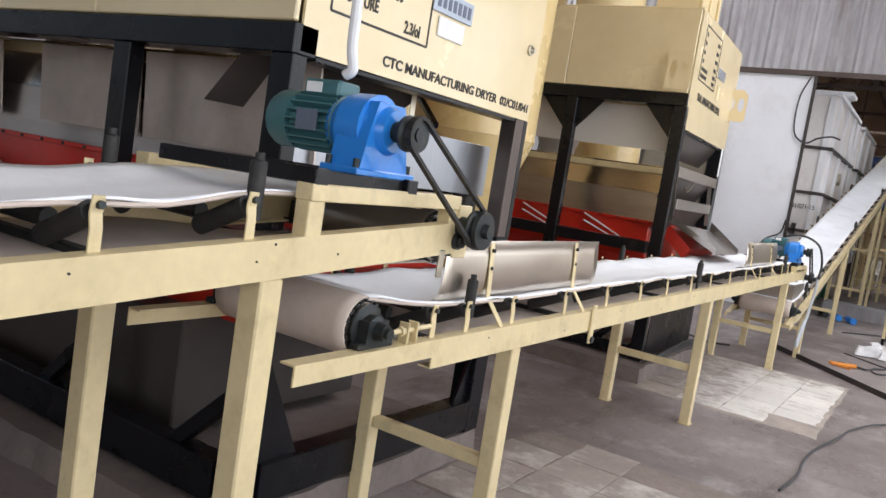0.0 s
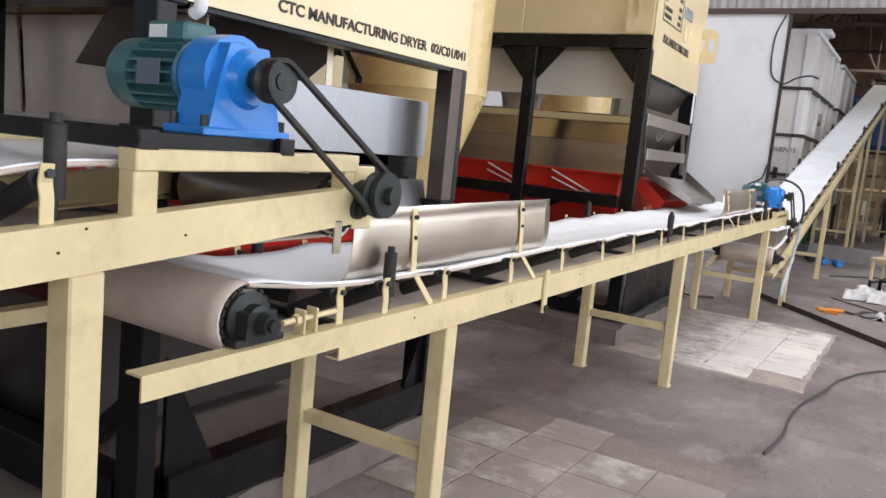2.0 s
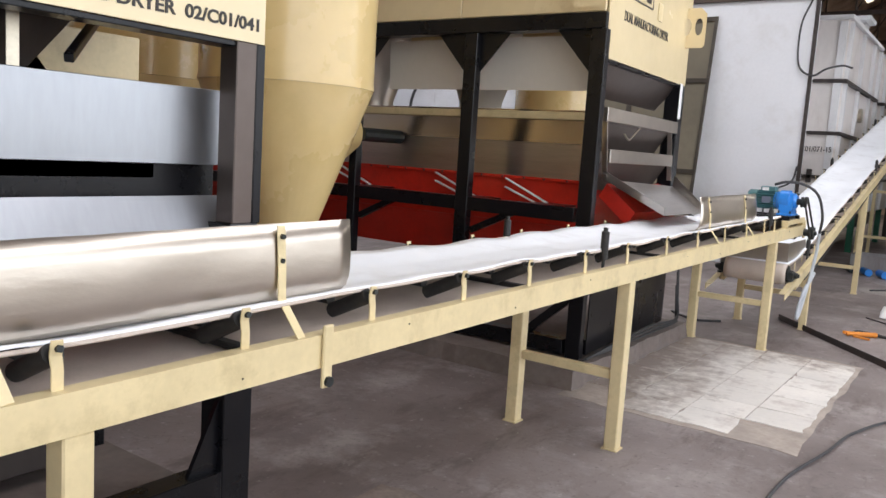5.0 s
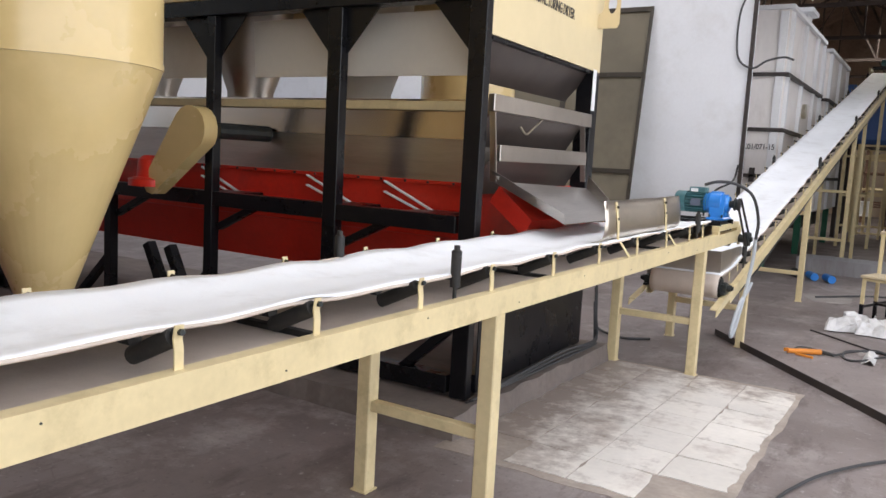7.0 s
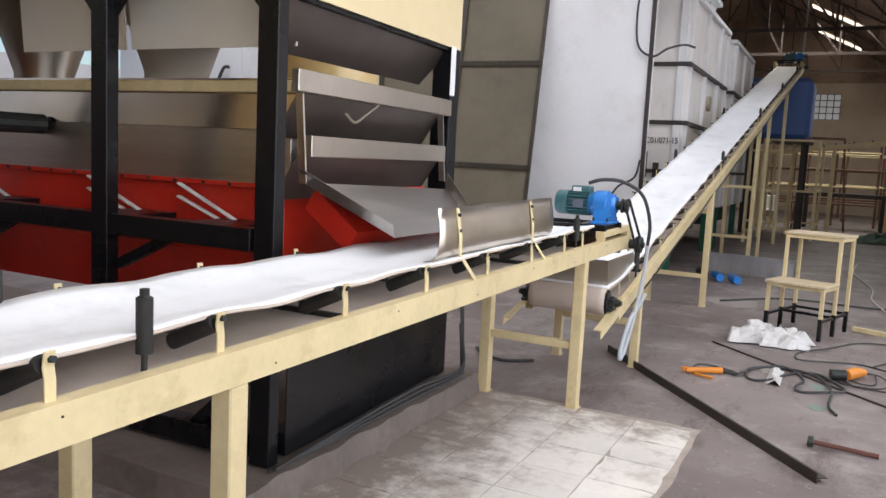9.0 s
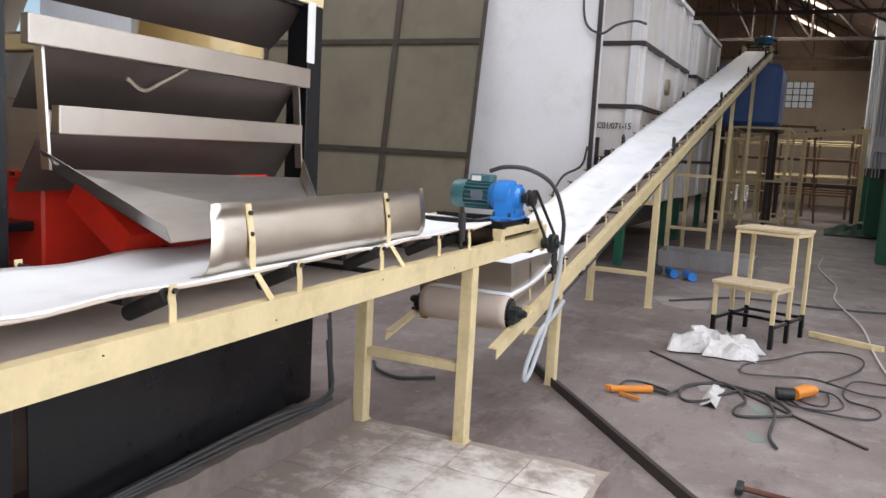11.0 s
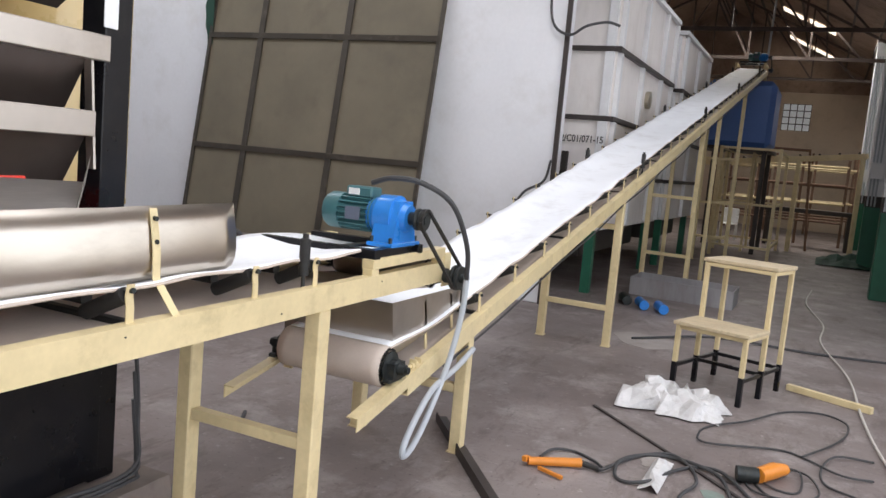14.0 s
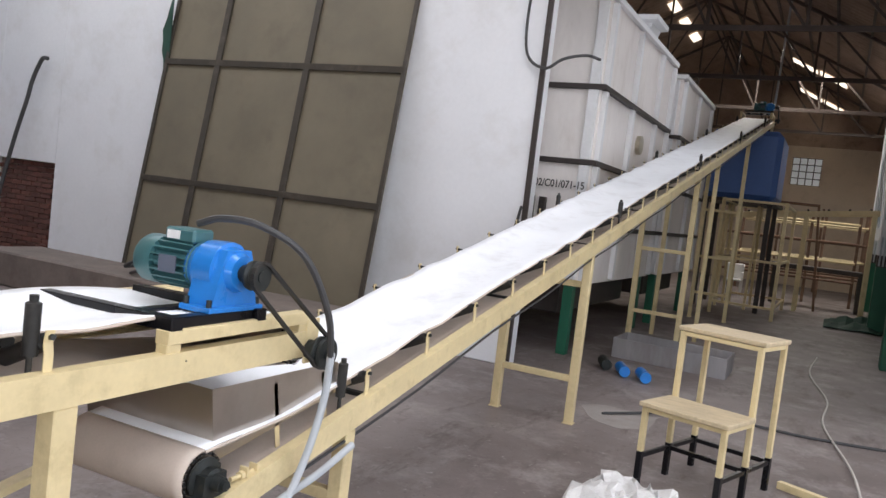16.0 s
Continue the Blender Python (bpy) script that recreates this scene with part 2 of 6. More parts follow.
def floor_material():
    """Worn concrete: broad stains, pale dust, dark scuffs and hairline cracks."""
    m = bpy.data.materials.new("worn_concrete_floor")
    m.use_nodes = True
    t = m.node_tree
    n, L = t.nodes, t.links.new
    b = n["Principled BSDF"]
    geo = n.new("ShaderNodeNewGeometry")

    def tex(scale, detail, rough, stretch=(1, 1, 1), turn=0.0):
        mp = n.new("ShaderNodeMapping")
        mp.inputs["Scale"].default_value = stretch
        mp.inputs["Rotation"].default_value = (0, 0, turn)
        L(geo.outputs["Position"], mp.inputs["Vector"])
        x = n.new("ShaderNodeTexNoise")
        x.inputs["Scale"].default_value, x.inputs["Detail"].default_value, x.inputs["Roughness"].default_value = scale, detail, rough
        L(mp.outputs[0], x.inputs["Vector"])
        return x.outputs["Fac"]

    def ramp(v, lo, hi, top):
        r = n.new("ShaderNodeMapRange")
        r.inputs["From Min"].default_value, r.inputs["From Max"].default_value, r.inputs["To Max"].default_value = lo, hi, top
        L(v, r.inputs["Value"])
        return r.outputs[0]

    def over(base, fac, colour):
        x = n.new("ShaderNodeMix")
        x.data_type = "RGBA"
        L(fac, x.inputs[0])
        L(base, x.inputs[6])
        x.inputs[7].default_value = (*colour, 1)
        return x.outputs[2]
    start = n.new("ShaderNodeRGB")
    start.outputs[0].default_value = (0.250, 0.210, 0.200, 1)
    c = start.outputs[0]
    c = over(c, ramp(tex(0.55, 6, 0.65), 0.40, 0.64, 0.9), (0.150, 0.120, 0.112))
    c = over(c, ramp(tex(1.7, 9, 0.74), 0.50, 0.66, 0.8), (0.36, 0.32, 0.305))
    c = over(c, ramp(tex(3.4, 9, 0.75, (1, 0.3, 1), 0.5), 0.53, 0.64, 0.75), (0.115, 0.088, 0.080))
    c = over(c, ramp(tex(14, 5, 0.72), 0.61, 0.70, 0.7), (0.42, 0.39, 0.37))
    c = over(c, ramp(tex(30, 4, 0.65), 0.60, 0.69, 0.65), (0.10, 0.08, 0.075))
    vo = n.new("ShaderNodeTexVoronoi")
    vo.feature = "DISTANCE_TO_EDGE"
    vo.inputs["Scale"].default_value = 0.42
    wob = n.new("ShaderNodeVectorMath")
    wob.operation = "ADD"
    nz = n.new("ShaderNodeTexNoise")
    nz.inputs["Scale"].default_value, nz.inputs["Detail"].default_value = 2.2, 6
    L(geo.outputs["Position"], nz.inputs["Vector"])
    L(geo.outputs["Position"], wob.inputs[0])
    L(nz.outputs["Color"], wob.inputs[1])
    L(wob.outputs[0], vo.inputs["Vector"])
    c = over(c, ramp(vo.outputs["Distance"], 0.004, 0.0, 0.25), (0.07, 0.055, 0.05))
    L(c, b.inputs["Base Color"])
    rr = n.new("ShaderNodeMapRange")
    rr.inputs["To Min"].default_value, rr.inputs["To Max"].default_value = 0.42, 0.72
    L(tex(2.0, 5, 0.6), rr.inputs["Value"])
    L(rr.outputs[0], b.inputs["Roughness"])
    bp = n.new("ShaderNodeBump")
    bp.inputs["Strength"].default_value, bp.inputs["Distance"].default_value = 0.15, 0.01
    L(tex(26, 5, 0.65), bp.inputs["Height"])
    L(bp.outputs[0], b.inputs["Normal"])
    return m


CONCRETE = floor_material()
PLATE = mat("blue_grey_stainless", (0.38, 0.395, 0.42), 0.36, 1, 0.14, 1.6, 0.03, 14, (0.40, 0.41, 0.43), 0.3, stretch=(1, 3, 0.6))
# brown sheet colour darkened for the shade inside and under the first dryer
VOID_SHEET = mat("shaded_brown_sheet", (0.065, 0.052, 0.046), 0.6, 0, 0.3, 1.5, 0.05, 10, (0.06, 0.048, 0.042), 0.6, stretch=(1, 1, 0.4))
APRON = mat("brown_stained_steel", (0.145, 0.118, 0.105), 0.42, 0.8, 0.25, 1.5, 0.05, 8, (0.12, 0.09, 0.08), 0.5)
GUARD = mat("dusty_stainless_guard", (0.60, 0.54, 0.465), 0.31, 1, 0.12, 2.6, 0.35, 4, (0.42, 0.37, 0.32), 0.55, stretch=(1, 0.6, 1.6))

# ---- builders ----
ORIGIN = {}


def thing(name, at=(0, 0, 0), label="", category="", group="", kind=""):
    ob = new(name)
    ob.location = at
    ob.empty_display_size = 0.1
    ORIGIN[ob.name] = Vector(at)
    return tagged(ob, label, category, group, kind)


def part(name, bm, material, parent=None, label="", smooth=False, thick=0.0):
    """Links bm, whose vertices are in world metres, as one mesh under parent."""
    o = ORIGIN[parent.name] if parent else Vector((0, 0, 0))
    if parent:
        bmesh.ops.translate(bm, verts=bm.verts, vec=-o)
    bmesh.ops.recalc_face_normals(bm, faces=bm.faces)
    me = bpy.data.meshes.new(name)
    bm.to_mesh(me)
    bm.free()
    me.materials.append(material)
    if smooth:
        for p in me.polygons:
            p.use_smooth = True
        me.set_sharp_from_angle(angle=radians(35))
    ob = new(name, me)
    ob.parent = parent
    ORIGIN[ob.name] = o
    if thick:
        s = ob.modifiers.new("thickness", "SOLIDIFY")
        s.thickness, s.offset = thick, 0
    return tagged(ob, label)


def solid(name, bm, material, label, category, kind="", group="", smooth=False):
    """A top-level thing of one mesh, with its origin at its base."""
    return tagged(part(name, bm, material, None, "", smooth), label, category, group, kind)


def put(bm, verts, faces):
    vs = [bm.verts.new(v) for v in verts]
    for f in faces:
        try:
            bm.faces.new([vs[i] for i in f])
        except ValueError:
            pass
    return vs


def box(bm, x0, x1, y0, y1, z0, z1, b=0.004, m=None):
    """A box with chamfered edges."""
    t = bmesh.new()
    bmesh.ops.create_cube(t, size=1)
    for v in t.verts:
        v.co = Vector(((x0 + x1) / 2 + v.co.x * (x1 - x0), (y0 + y1) / 2 + v.co.y * (y1 - y0), (z0 + z1) / 2 + v.co.z * (z1 - z0)))
    b = min(b, 0.3 * min(abs(x1 - x0), abs(y1 - y0), abs(z1 - z0)))
    if b > 0.0005:
        bmesh.ops.bevel(t, geom=t.edges[:], offset=b, segments=1, affect="EDGES", profile=0.5)
    if m:
        bmesh.ops.transform(t, matrix=m, verts=t.verts)
    t.verts.index_update()
    put(bm, [v.co.copy() for v in t.verts], [[v.index for v in f.verts] for f in t.faces])
    t.free()
    return bm


def bx(x0, x1, y0, y1, z0, z1, b=0.004, m=None):
    return box(bmesh.new(), x0, x1, y0, y1, z0, z1, b, m)


def bar(bm, p, q, w, h, up=(0, 0, 1), b=0.003):
    """A rectangular bar from p to q, w across and h along up."""
    p, q = Vector(p), Vector(q)
    d = q - p
    z = d.normalized()
    x = Vector(up).cross(z)
    if x.length < 1e-4:
        x = Vector((1, 0, 0)).cross(z)
    x.normalize()
    y = z.cross(x)
    m = Matrix((x, y, z)).transposed().to_4x4()
    m.translation = (p + q) / 2
    return box(bm, -w / 2, w / 2, -h / 2, h / 2, -d.length / 2, d.length / 2, b, m)


def rod(bm, p, q, r, seg=14, r2=None, cap=True):
    p, q = Vector(p), Vector(q)
    r2 = r if r2 is None else r2
    z = (q - p).normalized()
    x = z.orthogonal().normalized()
    y = z.cross(x)
    vs = []
    for c, k in ((p, r), (q, r2)):
        for i in range(seg):
            a = 2 * math.pi * i / seg
            vs.append(c + (x * math.cos(a) + y * math.sin(a)) * k)
    fs = [(i, (i + 1) % seg, seg + (i + 1) % seg, seg + i) for i in range(seg)]
    if cap:
        fs += [tuple(range(seg))[::-1], tuple(range(seg, 2 * seg))]
    put(bm, vs, fs)
    return bm


def lathe(bm, p, axis, profile, seg=20):
    """Turns (distance along axis, radius) rows about the axis through p."""
    p, z = Vector(p), Vector(axis).normalized()
    x = z.orthogonal().normalized()
    y = z.cross(x)
    vs, fs = [], []
    for d, r in profile:
        for i in range(seg):
            a = 2 * math.pi * i / seg
            vs.append(p + z * d + (x * math.cos(a) + y * math.sin(a)) * r)
    for k in range(len(profile) - 1):
        for i in range(seg):
            j = (i + 1) % seg
            fs.append((k * seg + i, k * seg + j, (k + 1) * seg + j, (k + 1) * seg + i))
    fs += [tuple(range(seg))[::-1], tuple(range((len(profile) - 1) * seg, len(profile) * seg))]
    put(bm, vs, fs)
    return bm


def prism(bm, pts, d):
    """A flat polygon drawn out by the vector d."""
    d = Vector(d)
    n = len(pts)
    vs = [Vector(p) for p in pts] + [Vector(p) + d for p in pts]
    fs = [tuple(range(n))[::-1], tuple(range(n, 2 * n))] + [(i, (i + 1) % n, n + (i + 1) % n, n + i) for i in range(n)]
    put(bm, vs, fs)
    return bm


def sweep(bm, pts, r, seg=8, steps=8):
    """A round cable through the points, smoothed."""
    P = [Vector(p) for p in pts]
    P = [P[0] * 2 - P[1]] + P + [P[-1] * 2 - P[-2]]
    path = []
    for i in range(1, len(P) - 2):
        a, b, c, d = P[i - 1:i + 3]
        for s in range(steps):
            t = s / steps
            path.append(0.5 * ((2 * b) + (c - a) * t + (2 * a - 5 * b + 4 * c - d) * t * t + (3 * b - a - 3 * c + d) * t ** 3))
    path.append(P[-2])
    vs, fs = [], []
    side = None
    for i, p in enumerate(path):
        z = (path[min(i + 1, len(path) - 1)] - path[max(i - 1, 0)]).normalized()
        side = z.orthogonal() if side is None else side - z * side.dot(z)
        side.normalize()
        up = z.cross(side)
        for k in range(seg):
            a = 2 * math.pi * k / seg
            vs.append(p + (side * math.cos(a) + up * math.sin(a)) * r)
    for i in range(len(path) - 1):
        for k in range(seg):
            j = (k + 1) % seg
            fs.append((i * seg + k, i * seg + j, (i + 1) * seg + j, (i + 1) * seg + k))
    fs += [tuple(range(seg))[::-1], tuple(range((len(path) - 1) * seg, len(path) * seg))]
    put(bm, vs, fs)
    return bm


def sheet(bm, rows):
    """A surface through rows of points."""
    n = len(rows[0])
    put(bm, [p for r in rows for p in r], [(i * n + j, i * n + j + 1, (i + 1) * n + j + 1, (i + 1) * n + j) for i in range(len(rows) - 1) for j in range(n - 1)])
    return bm


def lettering(text, size, m, parent, name="lettering", material=None, stretch=1.0):
    cu = bpy.data.curves.new(name, "FONT")
    cu.body, cu.size, cu.extrude, cu.offset = text, size, 0.0012, 0.0016
    tmp = bpy.data.objects.new(name, cu)
    scene.collection.objects.link(tmp)
    me = bpy.data.meshes.new_from_object(tmp)
    bpy.data.objects.remove(tmp)
    me.transform(m @ Matrix.Diagonal((stretch, 1, 1, 1)))
    me.transform(Matrix.Translation(-ORIGIN[parent.name]))
    me.materials.clear()
    me.materials.append(material or INK)
    ob = new(name, me)
    ob.parent = parent
    ORIGIN[ob.name] = ORIGIN[parent.name]
    return ob


def facing_x(x, y, z, tilt=0):
    """A pose for lettering on a face that looks along +x and reads along +y."""
    return pose(x, y, z, 90, 0, 90) @ pose(0, 0, 0, 0, 0, tilt)


# ---- the hall ----
g = bmesh.new()
box(g, -60, 60, -60, 100, -0.3, 0, 0)
solid("floor", g, CONCRETE, "worn stained grey-brown concrete factory floor", "floor", "structure")

w = thing("wall_back", (-7, 15.75, 0), "whitewashed plaster wall with a bricked-up opening", "wall", kind="structure")
g = bmesh.new()
box(g, -13, -11.25, 15.6, 15.85, 0, 4.33, 0.0)
box(g, -9.88, -2.55, 15.6, 15.85, 0, 4.33, 0.012)
box(g, -11.25, -9.88, 15.603, 15.85, 1.53, 4.327, 0.0)
part("plaster", g, WHITEWASH, w)
g = bmesh.new()
box(g, -2.565, -2.51, 15.56, 15.6, 0.0, 4.4, 0.004)
part("edge_conduit", g, BAND, w, "dark pipe along the wall's edge")
# corrugated cladding above the wall
g = bmesh.new()
rows = []
n = 560
for k, (z, y) in enumerate(((4.36, 15.62), (6.2, 15.62), (9.5, 15.62))):
    rows.append([(-13 + i * (15.2 / n), y + 0.022 * math.sin(i * 2 * math.pi / 5.6), z) for i in range(n + 1)])
sheet(g, rows)
part("corrugated_cladding", g, ZINC_SHEET, w, "weathered corrugated zinc sheets", smooth=True)
g = bmesh.new()
bar(g, (-13, 15.56, 4.37), (2.2, 15.56, 4.37), 0.06, 0.09)
part("eaves_rail", g, TRUSS, w)

# outer walls; those behind and at the right front are unseen, added to shape light
w = thing("wall_left", (-13.1, 4, 0), "whitewashed side wall", "wall", kind="structure")
g = bmesh.new()
box(g, -13.25, -13, -12, 15.6, 0, 3.0, 0)
box(g, -13.25, -13, -12, 15.6, 5.4, 8.0, 0)
for y in (-12, -4.5, 0.5, 10.6):
    box(g, -13.245, -13.005, y, y + 1.6, 3.0, 5.4, 0)
part("plaster", g, WHITEWASH, w)
w = thing("wall_behind", (-6, -12, 0), "unseen plain cream wall with a wide doorway, added to let light in", "wall", kind="structure")
g = bmesh.new()
box(g, -13, -3.8, -12.25, -12, 0, 8, 0)
box(g, 3.0, 4.85, -12.25, -12, 0, 8, 0)
box(g, -3.8, 3.0, -12.25, -12, 5.2, 8, 0)
part("plaster", g, CREAM_WALL, w)
w = thing("wall_right_front", (4.7, 2, 0), "unseen low cream wall under open bays, added to shape the light", "wall", kind="structure")
g = bmesh.new()
box(g, 4.6, 4.85, -12, 15.6, 0, 0.95, 0)
box(g, 4.6, 4.85, -12, 15.6, 5.3, 7.1, 0)
for y in (-12, -6, -0.5, 5, 10.5, 15.2):
    box(g, 4.605, 4.845, y, y + 0.4, 0.95, 5.3, 0)
part("plaster", g, FLAP, w)
w = thing("wall_right_return", (3.5, 15.7, 0), "unseen plain cream return wall, added to close the side", "wall", kind="structure")
part("plaster", bx(2.1, 4.85, 15.6, 15.85, 0, 7.5, 0), CREAM_WALL, w)
w = thing("wall_right", (1.9, 30, 0), "white-painted side wall with a green dado and pilasters", "wall", kind="structure")
part("plaster", bx(1.75, 2.1, 15.85, 42, 1.35, 6.2, 0), WHITEWASH, w)
part("dado", bx(1.745, 2.1, 15.85, 42, 0, 1.35, 0), GREEN, w)
w = thing("wall_far", (-5, 42.1, 0), "cream far wall with a barred window", "wall", kind="structure")
g = bmesh.new()
box(g, -12, -1.62, 42, 42.3, 0, 5.5, 0)
box(g, -0.55, 2.1, 42, 42.3, 0, 5.5, 0)
box(g, -1.62, -0.55, 42, 42.3, 0, 3.97, 0)
box(g, -1.62, -0.55, 42, 42.3, 5.05, 5.5, 0)
part("plaster", g, CREAM_WALL, w)
part("gable_sheet", bx(-12, 2.1, 42.05, 42.2, 5.5, 10.5, 0), RUST_SHEET, w, "rusted gable sheeting")
w = thing("wall_far_left", (-9, 30, 0), "dark inner wall behind the tanks", "wall", kind="structure")
part("plaster", bx(-9.3, -9, 15.85, 42, 0, 8.5, 0), CREAM_WALL, w)

win = thing("window_1", (-1.085, 42.1, 3.97), "small steel window with dusty square panes", "window", kind="structure")
g = bmesh.new()
for i in range(5):
    x = -1.62 + i * 1.07 / 4
    box(g, x - 0.018, x + 0.018, 42.05, 42.1, 3.97, 5.05, 0)
for i in range(5):
    z = 3.97 + i * 1.08 / 4
    box(g, -1.62, -0.55, 42.052, 42.098, z - 0.016, z + 0.016, 0)
part("window_frame", g, BAND, win)
for i in range(4):
    for j in range(4):
        x, z = -1.62 + i * 1.07 / 4, 3.97 + j * 0.27
        part("pane", bx(x + 0.019, x + 0.249, 42.07, 42.076, z + 0.017, z + 0.253, 0), PANE, win)

# roof over the front bay and over the far bay
g = bmesh.new()
for x0, z0, x1, z1 in ((-13.3, 6.8, -3.2, 9.4), (-3.2, 9.4, 7.4, 6.2)):
    prism(g, [(x0, -12.3, z0), (x1, -12.3, z1), (x1, -12.3, z1 + 0.08), (x0, -12.3, z0 + 0.08)], (0, 27.9, 0))
solid("ceiling_front", g, RUST_SHEET, "dark underside of the front bay's sheet roof", "ceiling", "structure")


def corrugated(x0, z0, x1, z1, y0, y1, step=0.25):
    b = bmesh.new()
    m = int((y1 - y0) / step * 4)
    sheet(b, [[(x, y0 + i * step / 4, z + 0.018 * math.sin(i * math.pi / 2)) for i in range(m + 1)] for x, z in ((x0, z0), (x1, z1))])
    return b


RX, RZ, RS = 2.3, 5.6, 0.5  # the right eaves and the roof's slope


def roof_z(x):
    return RZ + RS * (RX - x) if x > -4 else RZ + RS * (RX + 4) - RS * (-4 - x)


g = corrugated(RX, RZ, -4, roof_z(-4), 15.7, 42.1)
sheet_b = corrugated(-4, roof_z(-4), -10.5, roof_z(-10.5), 15.7, 42.1)
me_tmp = bpy.data.meshes.new("roof_left")
sheet_b.to_mesh(me_tmp)
sheet_b.free()
g.from_mesh(me_tmp)
bpy.data.meshes.remove(me_tmp)
solid("ceiling_far", g, RUST_SHEET, "rust-brown corrugated sheet roof of the far bay", "ceiling", "structure", smooth=True)

for y0, y1, x0, x1 in ((35.4, 36.0, -1.7, -0.9), (35.2, 35.9, -0.82, 0.0), (40.6, 41.3, -1.65, -0.85), (40.5, 41.2, -0.78, 0.0)):
    s = bmesh.new()
    prism(s, [(x0, y0, roof_z(x0) - 0.05), (x1, y0, roof_z(x1) - 0.05), (x1, y0, roof_z(x1) - 0.04), (x0, y0, roof_z(x0) - 0.04)], (0, y1 - y0, 0))
    solid("roof_light", s, SKYLIGHT, "narrow translucent skylight sheet in the roof", "skylight", "structure")
for i in range(7):
    y = 24 + i * 1.9
    s = bmesh.new()
    prism(s, [(-5.0, y, roof_z(-5.0) - 0.06), (-4.75, y, roof_z(-4.75) - 0.06), (-4.75, y, roof_z(-4.75) - 0.05), (-5.0, y, roof_z(-5.0) - 0.05)], (0, 1.0, 0))
    solid("roof_light", s, SKYLIGHT, "narrow translucent skylight sheet in the roof", "skylight", "structure")

for y in (18.5, 23.2, 27.9, 32.6, 37.3):
    t = thing("roof_truss", (-4, y, 5.5), "dark steel roof truss", "roof truss", "roof trusses", "structure")
    b = bmesh.new()
    bar(b, (RX, y, 5.45), (-10.3, y, 5.45), 0.07, 0.1)
    part("tie_beam", b, TRUSS, t)
    for a, c in (((RX, 5.5), (-4, roof_z(-4) - 0.12)), ((-4, roof_z(-4) - 0.12), (-10.3, 5.5))):
        b = bmesh.new()
        bar(b, (a[0], y, a[1]), (c[0], y, c[1]), 0.07, 0.1, (0, 1, 0))
        part("rafter", b, TRUSS, t)
    for xa, xb in ((0.8, -0.6), (-0.6, -0.6), (-0.6, -2.3), (-2.3, -2.3), (-2.3, -4), (-4, -4), (-5.7, -4), (-5.7, -5.7), (-7.4, -5.7)):
        b = bmesh.new()
        bar(b, (xa, y, 5.45), (xb, y, roof_z(xb) - 0.12), 0.05, 0.05)
        part("web", b, TRUSS, t)
g = bmesh.new()
for i in range(9):
    x = 1.9 - i * 0.72
    bar(g, (x, 15.9, roof_z(x) - 0.07), (x, 42, roof_z(x) - 0.07), 0.06, 0.07)
solid("purlins", g, TRUSS, "dark steel purlins under the roof sheets", "purlin", "structure")

# columns
for y in (20.9, 26.5, 33.0):
    c = thing("column", (1.35, y, 0), "white column with a green-painted base and conduits", "column", "columns", "structure")
    part("base", bx(1.16, 1.6, y - 0.2, y + 0.2, 0, 1.38, 0.01), GREEN, c, "green-painted base")
    part("band", bx(1.158, 1.602, y - 0.202, y + 0.202, 1.38, 1.62, 0.008), BAND, c)
    part("shaft", bx(1.16, 1.6, y - 0.2, y + 0.2, 1.62, 6.0, 0.01), WHITEWASH, c)
    b = bmesh.new()
    for k in range(3):
        rod(b, (1.2 + 0.07 * k, y - 0.225, 1.4), (1.2 + 0.07 * k, y - 0.225, 5.6), 0.018, 8)
    part("conduit", b, CONDUIT, c)
    part("switch_box", bx(1.17, 1.42, y - 0.32, y - 0.2, 2.0, 2.35), TANK_RIB, c)


